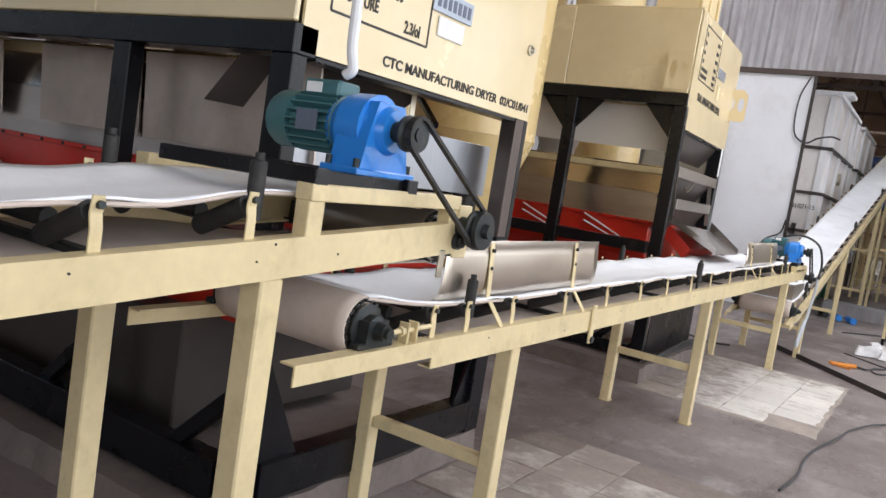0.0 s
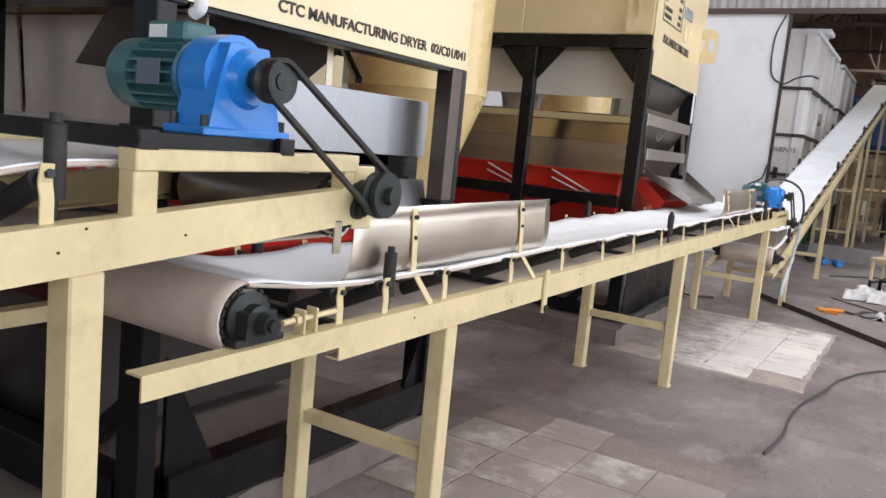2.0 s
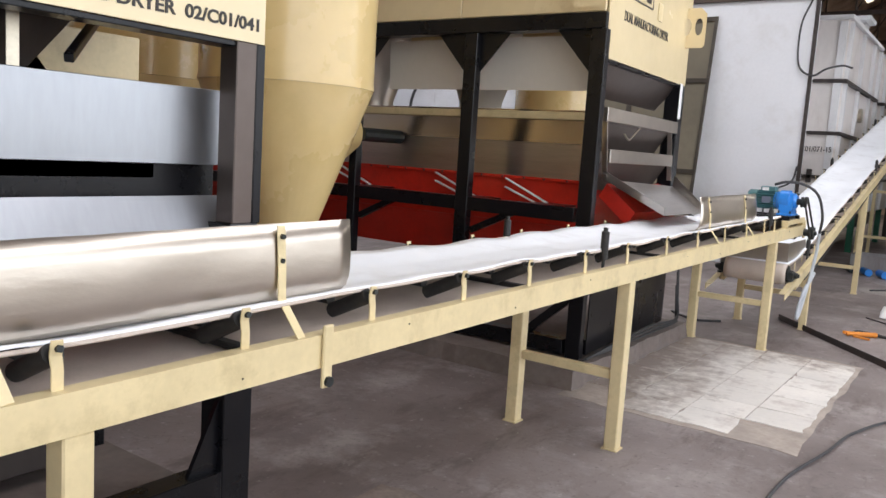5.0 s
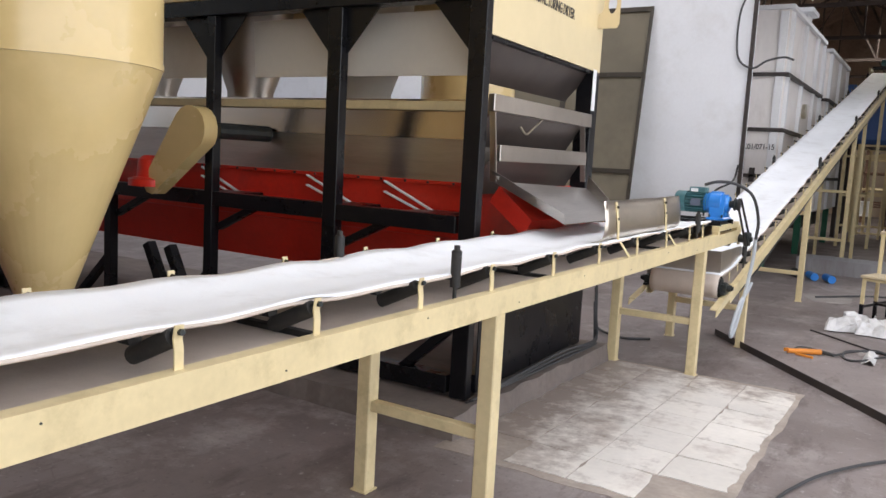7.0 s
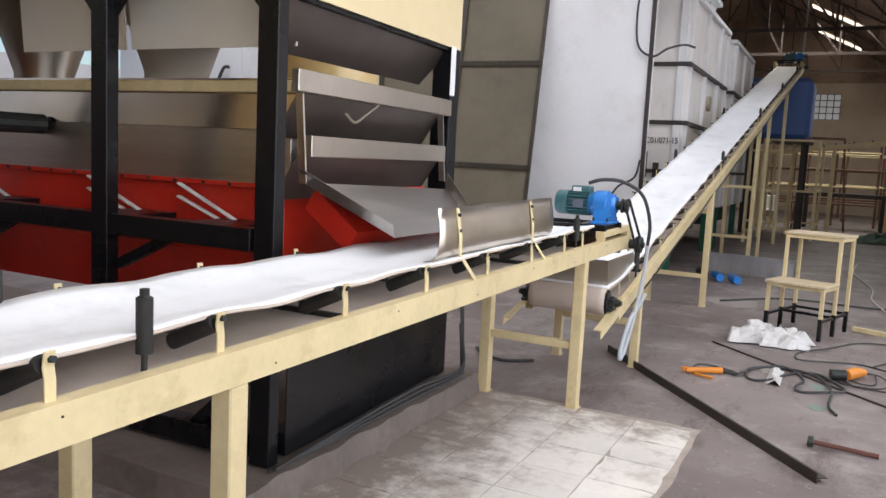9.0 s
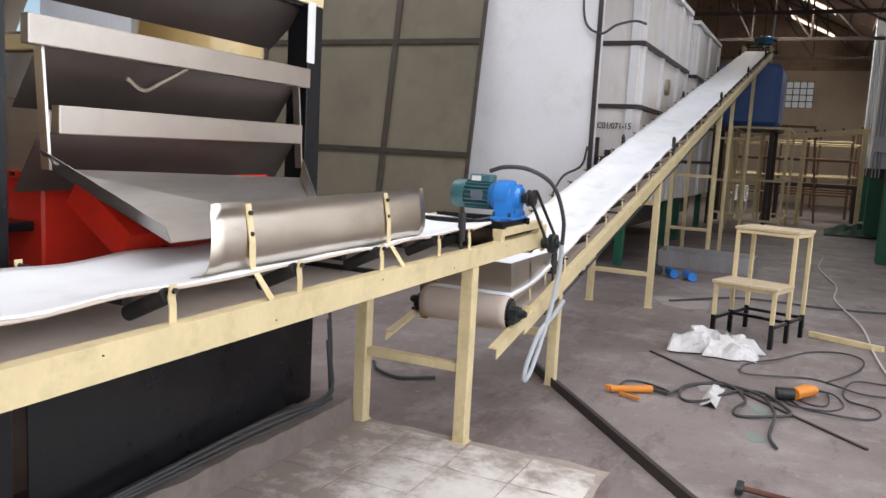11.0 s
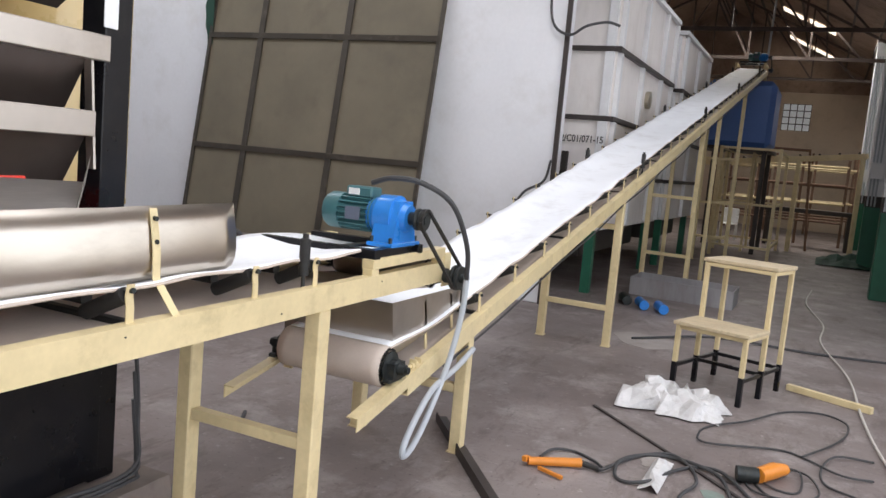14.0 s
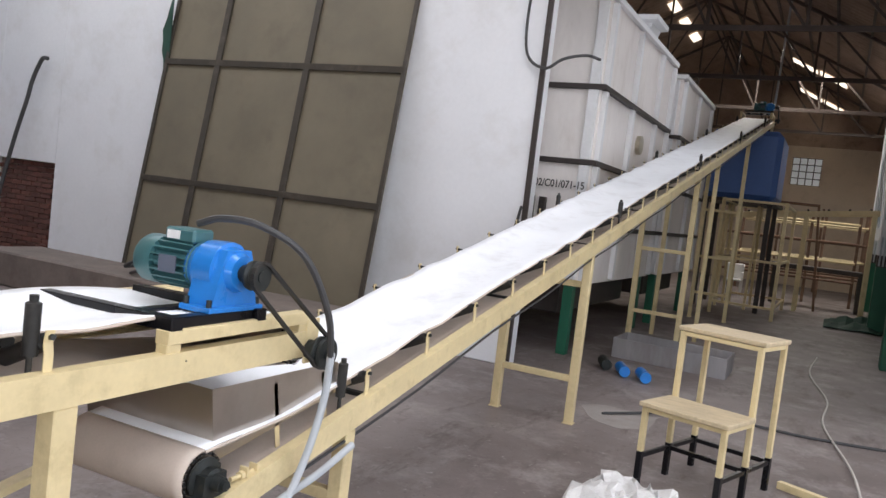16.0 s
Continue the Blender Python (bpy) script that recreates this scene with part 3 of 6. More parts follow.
# ---- conveyors ----
def gear_motor(at, big=True, group="conveyor drives"):
    """A blue gearbox with a finned motor; at is the middle of the output face's axis. The motor runs towards -x."""
    ax, ay, az = at
    t = thing("gear_motor", (ax - 0.14, ay, az - 0.135), "blue gearbox with grey-green finned electric motor", "gear motor", group)
    b = bmesh.new()
    lathe(b, (ax - 0.03, ay, az), (-1, 0, 0), [(0, 0.045), (0.0, 0.06), (0.02, 0.068), (0.06, 0.085), (0.062, 0.1), (0.10, 0.1), (0.15, 0.098), (0.165, 0.085), (0.2, 0.078)], 18)
    prism(b, [(ax - 0.055, ay - 0.085, az), (ax - 0.055, ay - 0.115, az - 0.135), (ax - 0.055, ay + 0.115, az - 0.135), (ax - 0.055, ay + 0.085, az), (ax - 0.055, ay + 0.06, az + 0.075), (ax - 0.055, ay - 0.06, az + 0.075)], (-0.115, 0, 0))
    box(b, ax - 0.18, ax - 0.04, ay - 0.135, ay + 0.135, az - 0.135, az - 0.115)
    gear = part("gearbox", b, BLUE, t, "glossy blue gearbox", smooth=True)
    for sy in (-0.12, 0.12):
        for dx in (-0.06, -0.16):
            b = bmesh.new()
            rod(b, (ax + dx, ay + sy, az - 0.14), (ax + dx, ay + sy, az - 0.09), 0.009, 6)
            part("foot_bolt", b, IRON, gear)
    b = bmesh.new()
    lathe(b, (ax - 0.2, ay, az), (-1, 0, 0), [(0, 0.07), (0.012, 0.088), (0.02, 0.066), (0.2, 0.066)], 20)
    motor = part("motor_body", b, TEAL, t, "grey-green finned motor body", smooth=True)
    for i in range(20):
        a = 2 * math.pi * i / 20
        c, s = math.cos(a), math.sin(a)
        b = bmesh.new()
        bar(b, (ax - 0.222, ay + 0.076 * c, az + 0.076 * s), (ax - 0.385, ay + 0.076 * c, az + 0.076 * s), 0.006, 0.026, (0, c, s), 0)
        part("cooling_fin", b, TEAL, motor)
    b = bmesh.new()
    lathe(b, (ax - 0.385, ay, az), (-1, 0, 0), [(0, 0.088), (0.07, 0.088), (0.088, 0.078), (0.092, 0.03)], 20)
    part("fan_cowl", b, TEAL, t, smooth=True)
    part("terminal_box", bx(ax - 0.36, ax - 0.22, ay - 0.05, ay + 0.05, az + 0.075, az + 0.125, 0.008), TEAL, t)
    part("nameplate", bx(ax - 0.33, ax - 0.25, ay - 0.0955, ay - 0.092, az - 0.03, az + 0.03, 0), BADGE_BLUE, motor)
    part("box_label", bx(ax - 0.345, ax - 0.285, ay - 0.0525, ay - 0.0495, az + 0.085, az + 0.115, 0), PLASTIC_WHITE, motor)
    b = bmesh.new()
    lathe(b, (ax - 0.03, ay, az), (1, 0, 0), [(0, 0.03), (0.035, 0.03), (0.035, 0.05), (0.045, 0.052), (0.055, 0.042), (0.065, 0.052), (0.08, 0.05), (0.08, 0.02), (0.084, 0.02)], 20)
    part("pulley", b, IRON, t, "dark cast-iron pulley", smooth=True)
    return t


def vbelt(p, q, r1, r2, parent):
    """A rubber belt round two pulleys in the plane x = p[0]."""
    x = p[0]
    a = math.atan2(q[2] - p[2], q[1] - p[1])
    pts = []
    for c, r, s in ((p, r1, 1), (q, r2, -1)):
        for i in range(9):
            k = a + s * math.pi / 2 + i * math.pi / 8
            pts.append((c[1] + r * math.cos(k), c[2] + r * math.sin(k)))
    b = bmesh.new()
    n = len(pts)
    for i in range(n):
        (y0, z0), (y1, z1) = pts[i], pts[(i + 1) % n]
        bar(b, (x, y0, z0), (x, y1, z1), 0.016, 0.011, (0, -(z1 - z0), y1 - y0), 0)
    part("drive_belt", b, RUBBER, parent)


def conveyor(tag, xn, y0, y1, zref, slope, idlers, posts, tail=True, head=True, lower=0.1, step_in=None, edge=0.100, label="", zdip=0.066):
    """A trough-belt conveyor along y. xn: the outer face of the rail by the aisle; zref: the rail's top at y0."""
    xf = xn - 0.715
    rz = lambda y: zref + slope * (y - y0)
    t = thing("belt_conveyor", ((xn + xf) / 2, (y0 + y1) / 2, 0), label, "conveyor", "conveyors")
    for x, s in ((xn, -1), (xf, 1)):
        b = bmesh.new()
        ya = step_in if step_in else y0
        # channel section
        C = [(0, 0), (0.05, 0), (0.05, 0.006), (0.006, 0.006), (0.006, lower - 0.006), (0.05, lower - 0.006), (0.05, lower), (0, lower)]
        prism(b, [(x + s * dx, ya, rz(ya) - dz) for dx, dz in C], (0, y1 - ya, slope * (y1 - ya)))
        part("side_rail", b, CREAM, t, "cream-painted channel rail")
        if step_in:
            b = bmesh.new()
            A = [(0, 0), (0.055, 0), (0.055, 0.006), (0.006, 0.006), (0.006, 0.06), (0, 0.06)]
            prism(b, [(x + s * dx, y0, rz(y0) - dz) for dx, dz in A], (0, step_in - y0, slope * (step_in - y0)))
            part("take_up_angle", b, CREAM, t)
    for i, y in enumerate(idlers):
        z = rz(y)
        for x, s in ((xn - 0.03, -1), (xf + 0.03, 1)):
            b = bmesh.new()
            bar(b, (x, y, z - 0.004), (x, y, z + 0.05), 0.006, 0.028, (0, 1, 0), 0.001)
            bar(b, (x, y, z + 0.048), (x + s * 0.002, y - 0.003, z + 0.078), 0.006, 0.028, (0, 1, 0), 0.001)
            bar(b, (x + s * 0.002, y - 0.003, z + 0.076), (x - s * 0.003, y - 0.002, z + 0.112), 0.006, 0.028, (0, 1, 0), 0.001)
            br = part("idler_bracket", b, CREAM, t)
            b = bmesh.new()
            rod(b, (x + s * 0.02, y, z + 0.09), (x - s * 0.014, y, z + 0.095), 0.009, 6)
            part("bolt", b, IRON, br)
            b = bmesh.new()
            rod(b, (x + s * 0.018, y, z + 0.078), (x + s * 0.175, y, z + 0.004), 0.025, 12)
            part("wing_roller", b, RUBBER, t, "black rubber wing roller", smooth=True)
        b = bmesh.new()
        rod(b, (xn - 0.24, y + 0.03, z + 0.036), (xf + 0.24, y + 0.03, z + 0.036), 0.022, 10)
        if i % 3 == 0:
            bar(b, (xn - 0.02, y + 0.05, z - 0.02), (xf + 0.02, y + 0.05, z - 0.02), 0.035, 0.02)
        part("centre_roller", b, RUBBER, t)
    for y in posts:
        for x in (xn - 0.065, xf + 0.065):
            b = bmesh.new()
            z = rz(y)
            lathe(b, (x, y, z - 0.02), (0, 0, 1), [(0, 0.008), (0.06, 0.008), (0.06, 0.021), (0.20, 0.021), (0.205, 0.012), (0.222, 0.012), (0.222, 0.004)], 12)
            part("guide_roller", b, RUBBER, t, "upright black guide roller", smooth=True)
    # belt loop
    r = 0.095
    ty, hy = y0 + 0.37 if tail else y0, y1 - 0.01
    c = lambda y: rz(y) + 0.055 - (0.115 * min(1, max(0, y - hy + 1.0)) if head else 0)
    b = bmesh.new()
    rows = []
    nx = 13
    bn, bf = xn - 0.075, xf + 0.075
    N = max(30, int((hy - ty) / 0.06))
    for i in range(N + 1):
        y = ty + (hy - ty) * i / N
        k = min(1, (y - ty) / 0.45 if tail else 1, (hy - y) / 1.1 if head else 1)
        k = max(0, k * k * (3 - 2 * k))
        row = []
        for j in range(nx):
            u = -1 + 2 * j / (nx - 1)
            x = (bn + bf) / 2 + u * (bn - bf) / 2
            v = max(0, (abs(u) - 0.35) / 0.65)
            flat, trough = c(y) + r, rz(y) + zdip + (edge - zdip) * v * (1.15 - 0.15 * v)
            sag = -0.010 * abs(u) ** 2 * math.sin(math.pi * (y - idlers[0]) / 0.53) ** 2
            wob = sag + 0.008 * noise.noise((y * 1.9, u * 0.8, xn)) + 0.012 * abs(u) ** 3 * noise.noise((y * 4.3, u * 3, 5 + xn))
            row.append((x, y, flat * (1 - k) + trough * k + wob * k))
        rows.append(row)
    if head:
        for i in range(1, 12):
            a = math.pi / 2 - math.pi * i / 12
            rows.append([(bn + (bf - bn) * (nx - 1 - j) / (nx - 1), hy + r * math.cos(a), c(hy) + r * math.sin(a)) for j in range(nx)])
    ret = []
    M = 40
    for i in range(M + 1):
        y = hy + (ty - hy) * i / M
        ret.append([(bn + (bf - bn) * (nx - 1 - j) / (nx - 1), y, c(y) - r + 0.012 - 0.014 * math.sin(math.pi * 9 * i / M) ** 2) for j in range(nx)])
    wrap = []
    if tail:
        for i in range(0, 13):
            a = -math.pi / 2 - math.pi * i / 12
            wrap.append([(bn + (bf - bn) * (nx - 1 - j) / (nx - 1), ty + r * math.cos(a), c(ty) + r * math.sin(a)) for j in range(nx)])
    sheet(b, rows)
    part("belt", b, BELT, t, "white conveyor belt, slightly dirty", smooth=True, thick=0.007)
    b = bmesh.new()
    sheet(b, ret + wrap[1:])
    part("belt_return", b, BELT_BACK, t, "tan underside of the belt", smooth=True, thick=0.007)
    b = bmesh.new()
    for x in (bn, bf):
        sweep(b, [(x, rows[i][0 if x == bf else nx - 1][1], rows[i][0 if x == bf else nx - 1][2] - 0.006) for i in range(0, N + 1, 4)], 0.006, 6, 3)
    part("belt_edge", b, BELT_BACK, t, "stitched tan belt edge")
    ends = ([ty] if tail else []) + ([hy] if head else [])
    for y in ends:
        b = bmesh.new()
        rod(b, (bn - 0.012, y, c(y)), (bf + 0.012, y, c(y)), r - 0.006, 24)
        drum = part("drum", b, STEEL_DULL, t, smooth=True)
        b = bmesh.new()
        for i in range(20):
            a = 2 * math.pi * i / 20
            bar(b, (bn + 0.002, y + 0.083 * math.cos(a), c(y) + 0.083 * math.sin(a)), (bn - 0.01, y + 0.083 * math.cos(a), c(y) + 0.083 * math.sin(a)), 0.016, 0.008, (0, math.cos(a), math.sin(a)), 0)
        part("lagging_edge", b, RUBBER, drum)
        for x, s in ((bn, 1), (bf, -1)):
            b = bmesh.new()
            lathe(b, (x + s * 0.0, y, c(y)), (s, 0, 0), [(0, 0.07), (0.012, 0.075), (0.02, 0.045), (0.05, 0.045), (0.055, 0.03), (0.09, 0.026), (0.09, 0.018), (0.105, 0.018)], 18)
            X0, X1 = sorted((x + s * 0.018, x + s * 0.058))
            box(b, X0, X1, y - 0.085, y + 0.085, c(y) - 0.054, c(y) - 0.035)
            prism(b, [(X0, y - 0.055, c(y) - 0.04), (X0, y + 0.055, c(y) - 0.04), (X0, y + 0.05, c(y) + 0.03), (X0, y - 0.05, c(y) + 0.03)], (X1 - X0, 0, 0))
            part("bearing", b, IRON, t, "black pillow-block bearing", smooth=True)
        if y == ty and tail:
            for x in (xn - 0.028, xf + 0.028):
                b = bmesh.new()
                box(b, x - 0.02, x + 0.02, y + 0.15, y + 0.158, rz(y), rz(y) + 0.07)
                box(b, x - 0.02, x + 0.02, y + 0.20, y + 0.208, rz(y), rz(y) + 0.07)
                rod(b, (x, y + 0.085, rz(y) + 0.04), (x, y + 0.30, rz(y) + 0.045), 0.0085, 8)
                rod(b, (x, y + 0.13, rz(y) + 0.041), (x, y + 0.148, rz(y) + 0.041), 0.016, 6)
                part("take_up_screw", b, CREAM, t)
    return t, rz


def trestle(parent, xn, y, top, group_rail=0.42, w=0.075):
    """Two legs and a cross rail."""
    xf = xn - 0.715
    for x in (xn - w / 2, xf + w / 2):
        part("leg", bx(x - w / 2 + 0.001, x + w / 2 - 0.001, y - w / 2, y + w / 2, 0, top, 0.005), CREAM, parent)
        part("foot_plate", bx(x - w * 0.6, x + w * 0.6, y - w * 0.6, y + w * 0.6, 0, 0.008, 0), CREAM, parent)
    part("cross_rail", bx(xf + w, xn - w, y - 0.025, y + 0.025, group_rail - 0.025, group_rail + 0.025), CREAM, parent)


def drive(conv, rz, xn, hy, low=0.0, drop=0.0):
    """Motor stand, motor, pulleys and drive belt at a conveyor's head."""
    z = rz(hy) - low
    mx, my, mz = xn + 0.02, hy - 0.43, z + 0.262
    for x in (xn - 0.03, xn - 0.715 + 0.03):
        b = bmesh.new()
        bar(b, (x, hy - 0.72, z - 0.055), (x, hy - 0.72, z + 0.05), 0.05, 0.06, (0, 1, 0))
        bar(b, (x, hy - 0.06, z), (x, hy - 0.06, z + 0.06), 0.05, 0.05, (0, 1, 0))
        bar(b, (x, hy - 0.75, z + 0.07), (x, hy - 0.035, z + 0.08), 0.06, 0.045)
        part("motor_stand", b, CREAM, conv, "cream-painted steel stand")
    for y in (my - 0.29, my + 0.11):
        b = bmesh.new()
        bar(b, (xn + 0.0, y, z + 0.112), (xn - 0.62, y, z + 0.106), 0.05, 0.044)
        part("motor_beam", b, BLACK, conv, "black steel channel")
    for x in (xn - 0.045, xn - 0.20):
        b = bmesh.new()
        bar(b, (x, my - 0.264, z + 0.111), (x, my + 0.084, z + 0.111), 0.05, 0.036)
        part("motor_rail", b, BLACK, conv, "black steel motor rail")
    gear_motor((mx, my, mz))
    b = bmesh.new()
    lathe(b, (xn - 0.01, hy - 0.02, z + 0.02 - drop), (1, 0, 0), [(0, 0.035), (0.06, 0.035), (0.06, 0.062), (0.07, 0.064), (0.08, 0.052), (0.09, 0.064), (0.105, 0.062), (0.105, 0.025), (0.125, 0.022), (0.125, 0.012)], 22)
    part("head_pulley", b, IRON, conv, "dark cast-iron pulley", smooth=True)
    vbelt((xn + 0.071, my, mz), (xn + 0.071, hy - 0.02, z + 0.02 - drop), 0.048, 0.06, conv)
    part("end_plate", bx(xn - 0.008, xn + 0.004, hy - 0.045, hy + 0.035, z - 0.10, z + 0.075), CREAM, conv)


def skirt(conv, rz, xn, ya, yb, struts, lean=0.0):
    """A curved stainless side guard held by flat straps."""
    b = bmesh.new()
    prof = [(-0.17, 0.084), (-0.132, 0.092), (-0.108, 0.110), (-0.099, 0.138), (-0.098, 0.165), (-0.099, 0.21), (-0.103, 0.26), (-0.110, 0.322)]
    n = 26
    rows = []
    for i in range(n + 1):
        y = ya + (yb - ya) * i / n
        rows.append([(xn + dx - lean * max(0, dz - 0.19) / 0.13 + 0.006 * noise.noise((y * 3, dz * 6, 2)), y - 0.10 * (0.3 - dz) * (i == 0) - 0.03 * max(0, 0.17 - dz) * 3 * (i == n), rz(y) + dz + 0.004 * noise.noise((y * 5, 0, 1)) * (dz > 0.3)) for dx, dz in prof])
    sheet(b, rows)
    g = part("side_guard", b, GUARD, conv, "dented stainless-steel side guard", smooth=True, thick=0.002)
    for y in struts:
        b = bmesh.new()
        z = rz(y)
        bar(b, (xn - 0.101 - lean, y, z + 0.316), (xn - 0.090, y, z + 0.19), 0.005, 0.030, (0, 1, 0), 0.001)
        bar(b, (xn - 0.090, y, z + 0.192), (xn - 0.086, y, z + 0.10), 0.005, 0.030, (0, 1, 0), 0.001)
        bar(b, (xn - 0.086, y, z + 0.103), (xn - 0.012, y + 0.012, z + 0.0), 0.005, 0.030, (0, 1, 0), 0.001)
        s = part("strap", b, CREAM, conv, "cream flat-bar strap")
        for dz in (0.285, 0.215):
            b = bmesh.new()
            k = lean * (dz - 0.19) / 0.13
            rod(b, (xn - 0.105 - k, y, z + dz), (xn - 0.085 - k, y, z + dz), 0.008, 6)
            part("rivet", b, IRON, s)


# the upper feeding conveyor
C1, rz1 = conveyor("upper", -1.345, -4.2, 2.215, 0.905, 0.0803, [0.925 - 0.4 * k for k in range(13)] + [1.324], [1.36, -1.3], tail=False, label="cream-painted belt conveyor rising over the long one")
trestle(C1, -1.345, 1.395, rz1(1.395) - 0.1, 0.3, 0.076)
trestle(C1, -1.345, -1.4, rz1(-1.4) - 0.1, 0.3, 0.076)
drive(C1, rz1, -1.345, 2.24, 0.018, 0.016)
b = bmesh.new()
box(b, -1.352, -1.342, 2.12, 2.15, 1.24, 1.33)
part("scraper_strap", b, ZINC, C1)

for y, d in ((0.86, 0.03), (1.385, 0.012), (1.62, 0.055), (0.3, 0.05), (1.33, 0.05)):
    b = bmesh.new()
    rod(b, (-1.3455, y, rz1(y) - d), (-1.342, y, rz1(y) - d), 0.003, 7)
    part("rail_bolt", b, IRON, C1)

# the long middle conveyor
C2, rz2 = conveyor("long", -1.375, 1.55, 10.36, 1.010, 0.0090, [2.245, 2.47, 2.825, 3.34, 3.86, 4.386, 4.886, 5.433, 5.95, 6.55, 7.13, 7.74, 8.32, 8.87, 9.23], [2.53, 5.72, 9.2], step_in=2.22, label="long cream-painted trough-belt conveyor with a white belt")
for y in (2.86, 6.0, 9.28):
    trestle(C2, -1.375, y, rz2(y) - 0.1)
drive(C2, rz2, -1.375, 10.37, 0.028, 0.066)
skirt(C2, rz2, -1.375, 2.38, 3.82, (2.70, 3.52))
skirt(C2, rz2, -1.375, 7.37, 8.84, (7.55, 8.47), 0.012)

for k in range(11):
    y, d = 2.6 + 0.71 * k, 0.03 + 0.04 * (k % 2)
    b = bmesh.new()
    rod(b, (-1.3755, y, rz2(y) - d), (-1.372, y, rz2(y) - d), 0.0028, 7)
    part("rail_bolt", b, IRON, C2)
b = bmesh.new()
box(b, -1.374, -1.36, 3.60, 3.64, rz2(3.6) - 0.16, rz2(3.6) + 0.03)
part("hanger_strap", b, CREAM, C2)
b = bmesh.new()
rod(b, (-1.36, 3.62, rz2(3.6) - 0.14), (-1.35, 3.62, rz2(3.6) - 0.14), 0.016, 10)
part("hanger_bolt", b, IRON, C2)

# the inclined conveyor
S3 = 0.2128
ids = [10.75 + 0.535 * k for k in range(32)]
C3, rz3 = conveyor("inclined", -1.30, 9.46, 28.0, 0.505, S3, ids, [10.6, 14.85, 18.75, 22.6, 26.4], step_in=9.9, label="long inclined belt conveyor climbing towards the far end of the hall")
for y in (10.62, 13.97, 18.6, 23.7):
    trestle(C3, -1.30, y, rz3(y) - 0.1, 0.36 if y < 15 else 0.5, 0.07)
for y, zs in ((18.6, (1.35,)), (23.7, (1.2, 2.1))):
    for z in zs:
        part("cross_rail", bx(-1.945, -1.37, y - 0.025, y + 0.025, z - 0.025, z + 0.025), CREAM, C3)
part("cross_rail", bx(-1.945, -1.37, 13.945, 13.995, 1.1, 1.15), CREAM, C3)
drive(C3, rz3, -1.30, 28.0)
b = bmesh.new()
for x in (-1.335, -1.98):
    for yb in (27.2, 28.6):
        bar(b, (x, 27.85, rz3(27.8) - 0.1), (x, yb, 0), 0.06, 0.06)
part("head_trestle", b, CREAM, C3)
b = bmesh.new()
for x in (-1.335, -1.98):
    bar(b, (x, 20.2, rz3(20.2) - 0.1), (x, 20.2, 0), 0.06, 0.06)
part("prop", b, CREAM, C3)
b = bmesh.new()
sweep(b, [(-1.31, y, rz3(y) - 0.125 - 0.02 * (k % 2)) for k, y in enumerate([10.3 + 0.9 * i for i in range(19)])], 0.007, 6, 4)
part("power_cable", b, CABLE, C3)

# chute between the middle and the inclined conveyor
ch = thing("transfer_chute", (-1.75, 10.4, 0.78), "bent stainless-steel chute between two conveyors", "chute")
b = bmesh.new()
for x in (-1.40, -2.02):
    prism(b, [(x, 9.86, 0.93), (x, 10.60, 0.93), (x, 10.74, 0.82), (x, 9.90, 0.67)], (0.003, 0, 0))
prism(b, [(-2.02, 9.86, 0.93), (-1.40, 9.86, 0.93), (-1.40, 9.90, 0.67), (-2.02, 9.90, 0.67)], (0, 0.003, 0))
part("chute_body", b, STEEL_DULL, ch)
for x in (-1.4, -2.04):
    for ya, yb, zb in ((10.2, 10.26, 0.62), (10.5, 10.56, 0.69)):
        b = bmesh.new()
        bar(b, (x, ya, 0.9), (x, yb, zb), 0.006, 0.025, (0, 1, 0))
        part("chute_strap", b, CREAM, ch)

# power lead looping from the middle conveyor's motor
pl = thing("power_conduit", (-1.25, 10.4, 0.2), "pale flexible conduit looping down from a motor", "conduit")
b = bmesh.new()
sweep(b, [(-1.6, 9.93, 1.47), (-1.5, 9.94, 1.50), (-1.36, 9.98, 1.49), (-1.24, 10.08, 1.40), (-1.2, 10.2, 1.2), (-1.22, 10.28, 1.02)], 0.013, 8)
part("black_lead", b, CABLE, pl)
b = bmesh.new()
sweep(b, [(-1.22, 10.28, 1.04), (-1.225, 10.27, 0.85), (-1.24, 10.2, 0.62), (-1.25, 10.05, 0.40), (-1.25, 9.9, 0.27), (-1.25, 9.80, 0.25), (-1.25, 9.84, 0.34), (-1.25, 10.05, 0.5), (-1.262, 10.35, 0.55), (-1.28, 10.6, 0.6)], 0.015, 10)
part("pale_conduit", b, CONDUIT, pl, smooth=True)
pl = thing("motor_conduit", (-1.55, 1.8, 2.6), "white conduit coming down to the upper motor", "conduit")
b = bmesh.new()
sweep(b, [(-1.62, 1.79, 3.4), (-1.58, 1.79, 2.5), (-1.55, 1.79, 2.05), (-1.545, 1.79, 1.9), (-1.53, 1.79, 1.83), (-1.555, 1.79, 1.81)], 0.016, 10)
part("white_conduit", b, PLASTIC_WHITE, pl, smooth=True)
b = bmesh.new()
rod(b, (-1.5605, 1.79, 2.16), (-1.558, 1.79, 2.22), 0.0185, 10)
part("blue_tape", b, BLUE, pl)


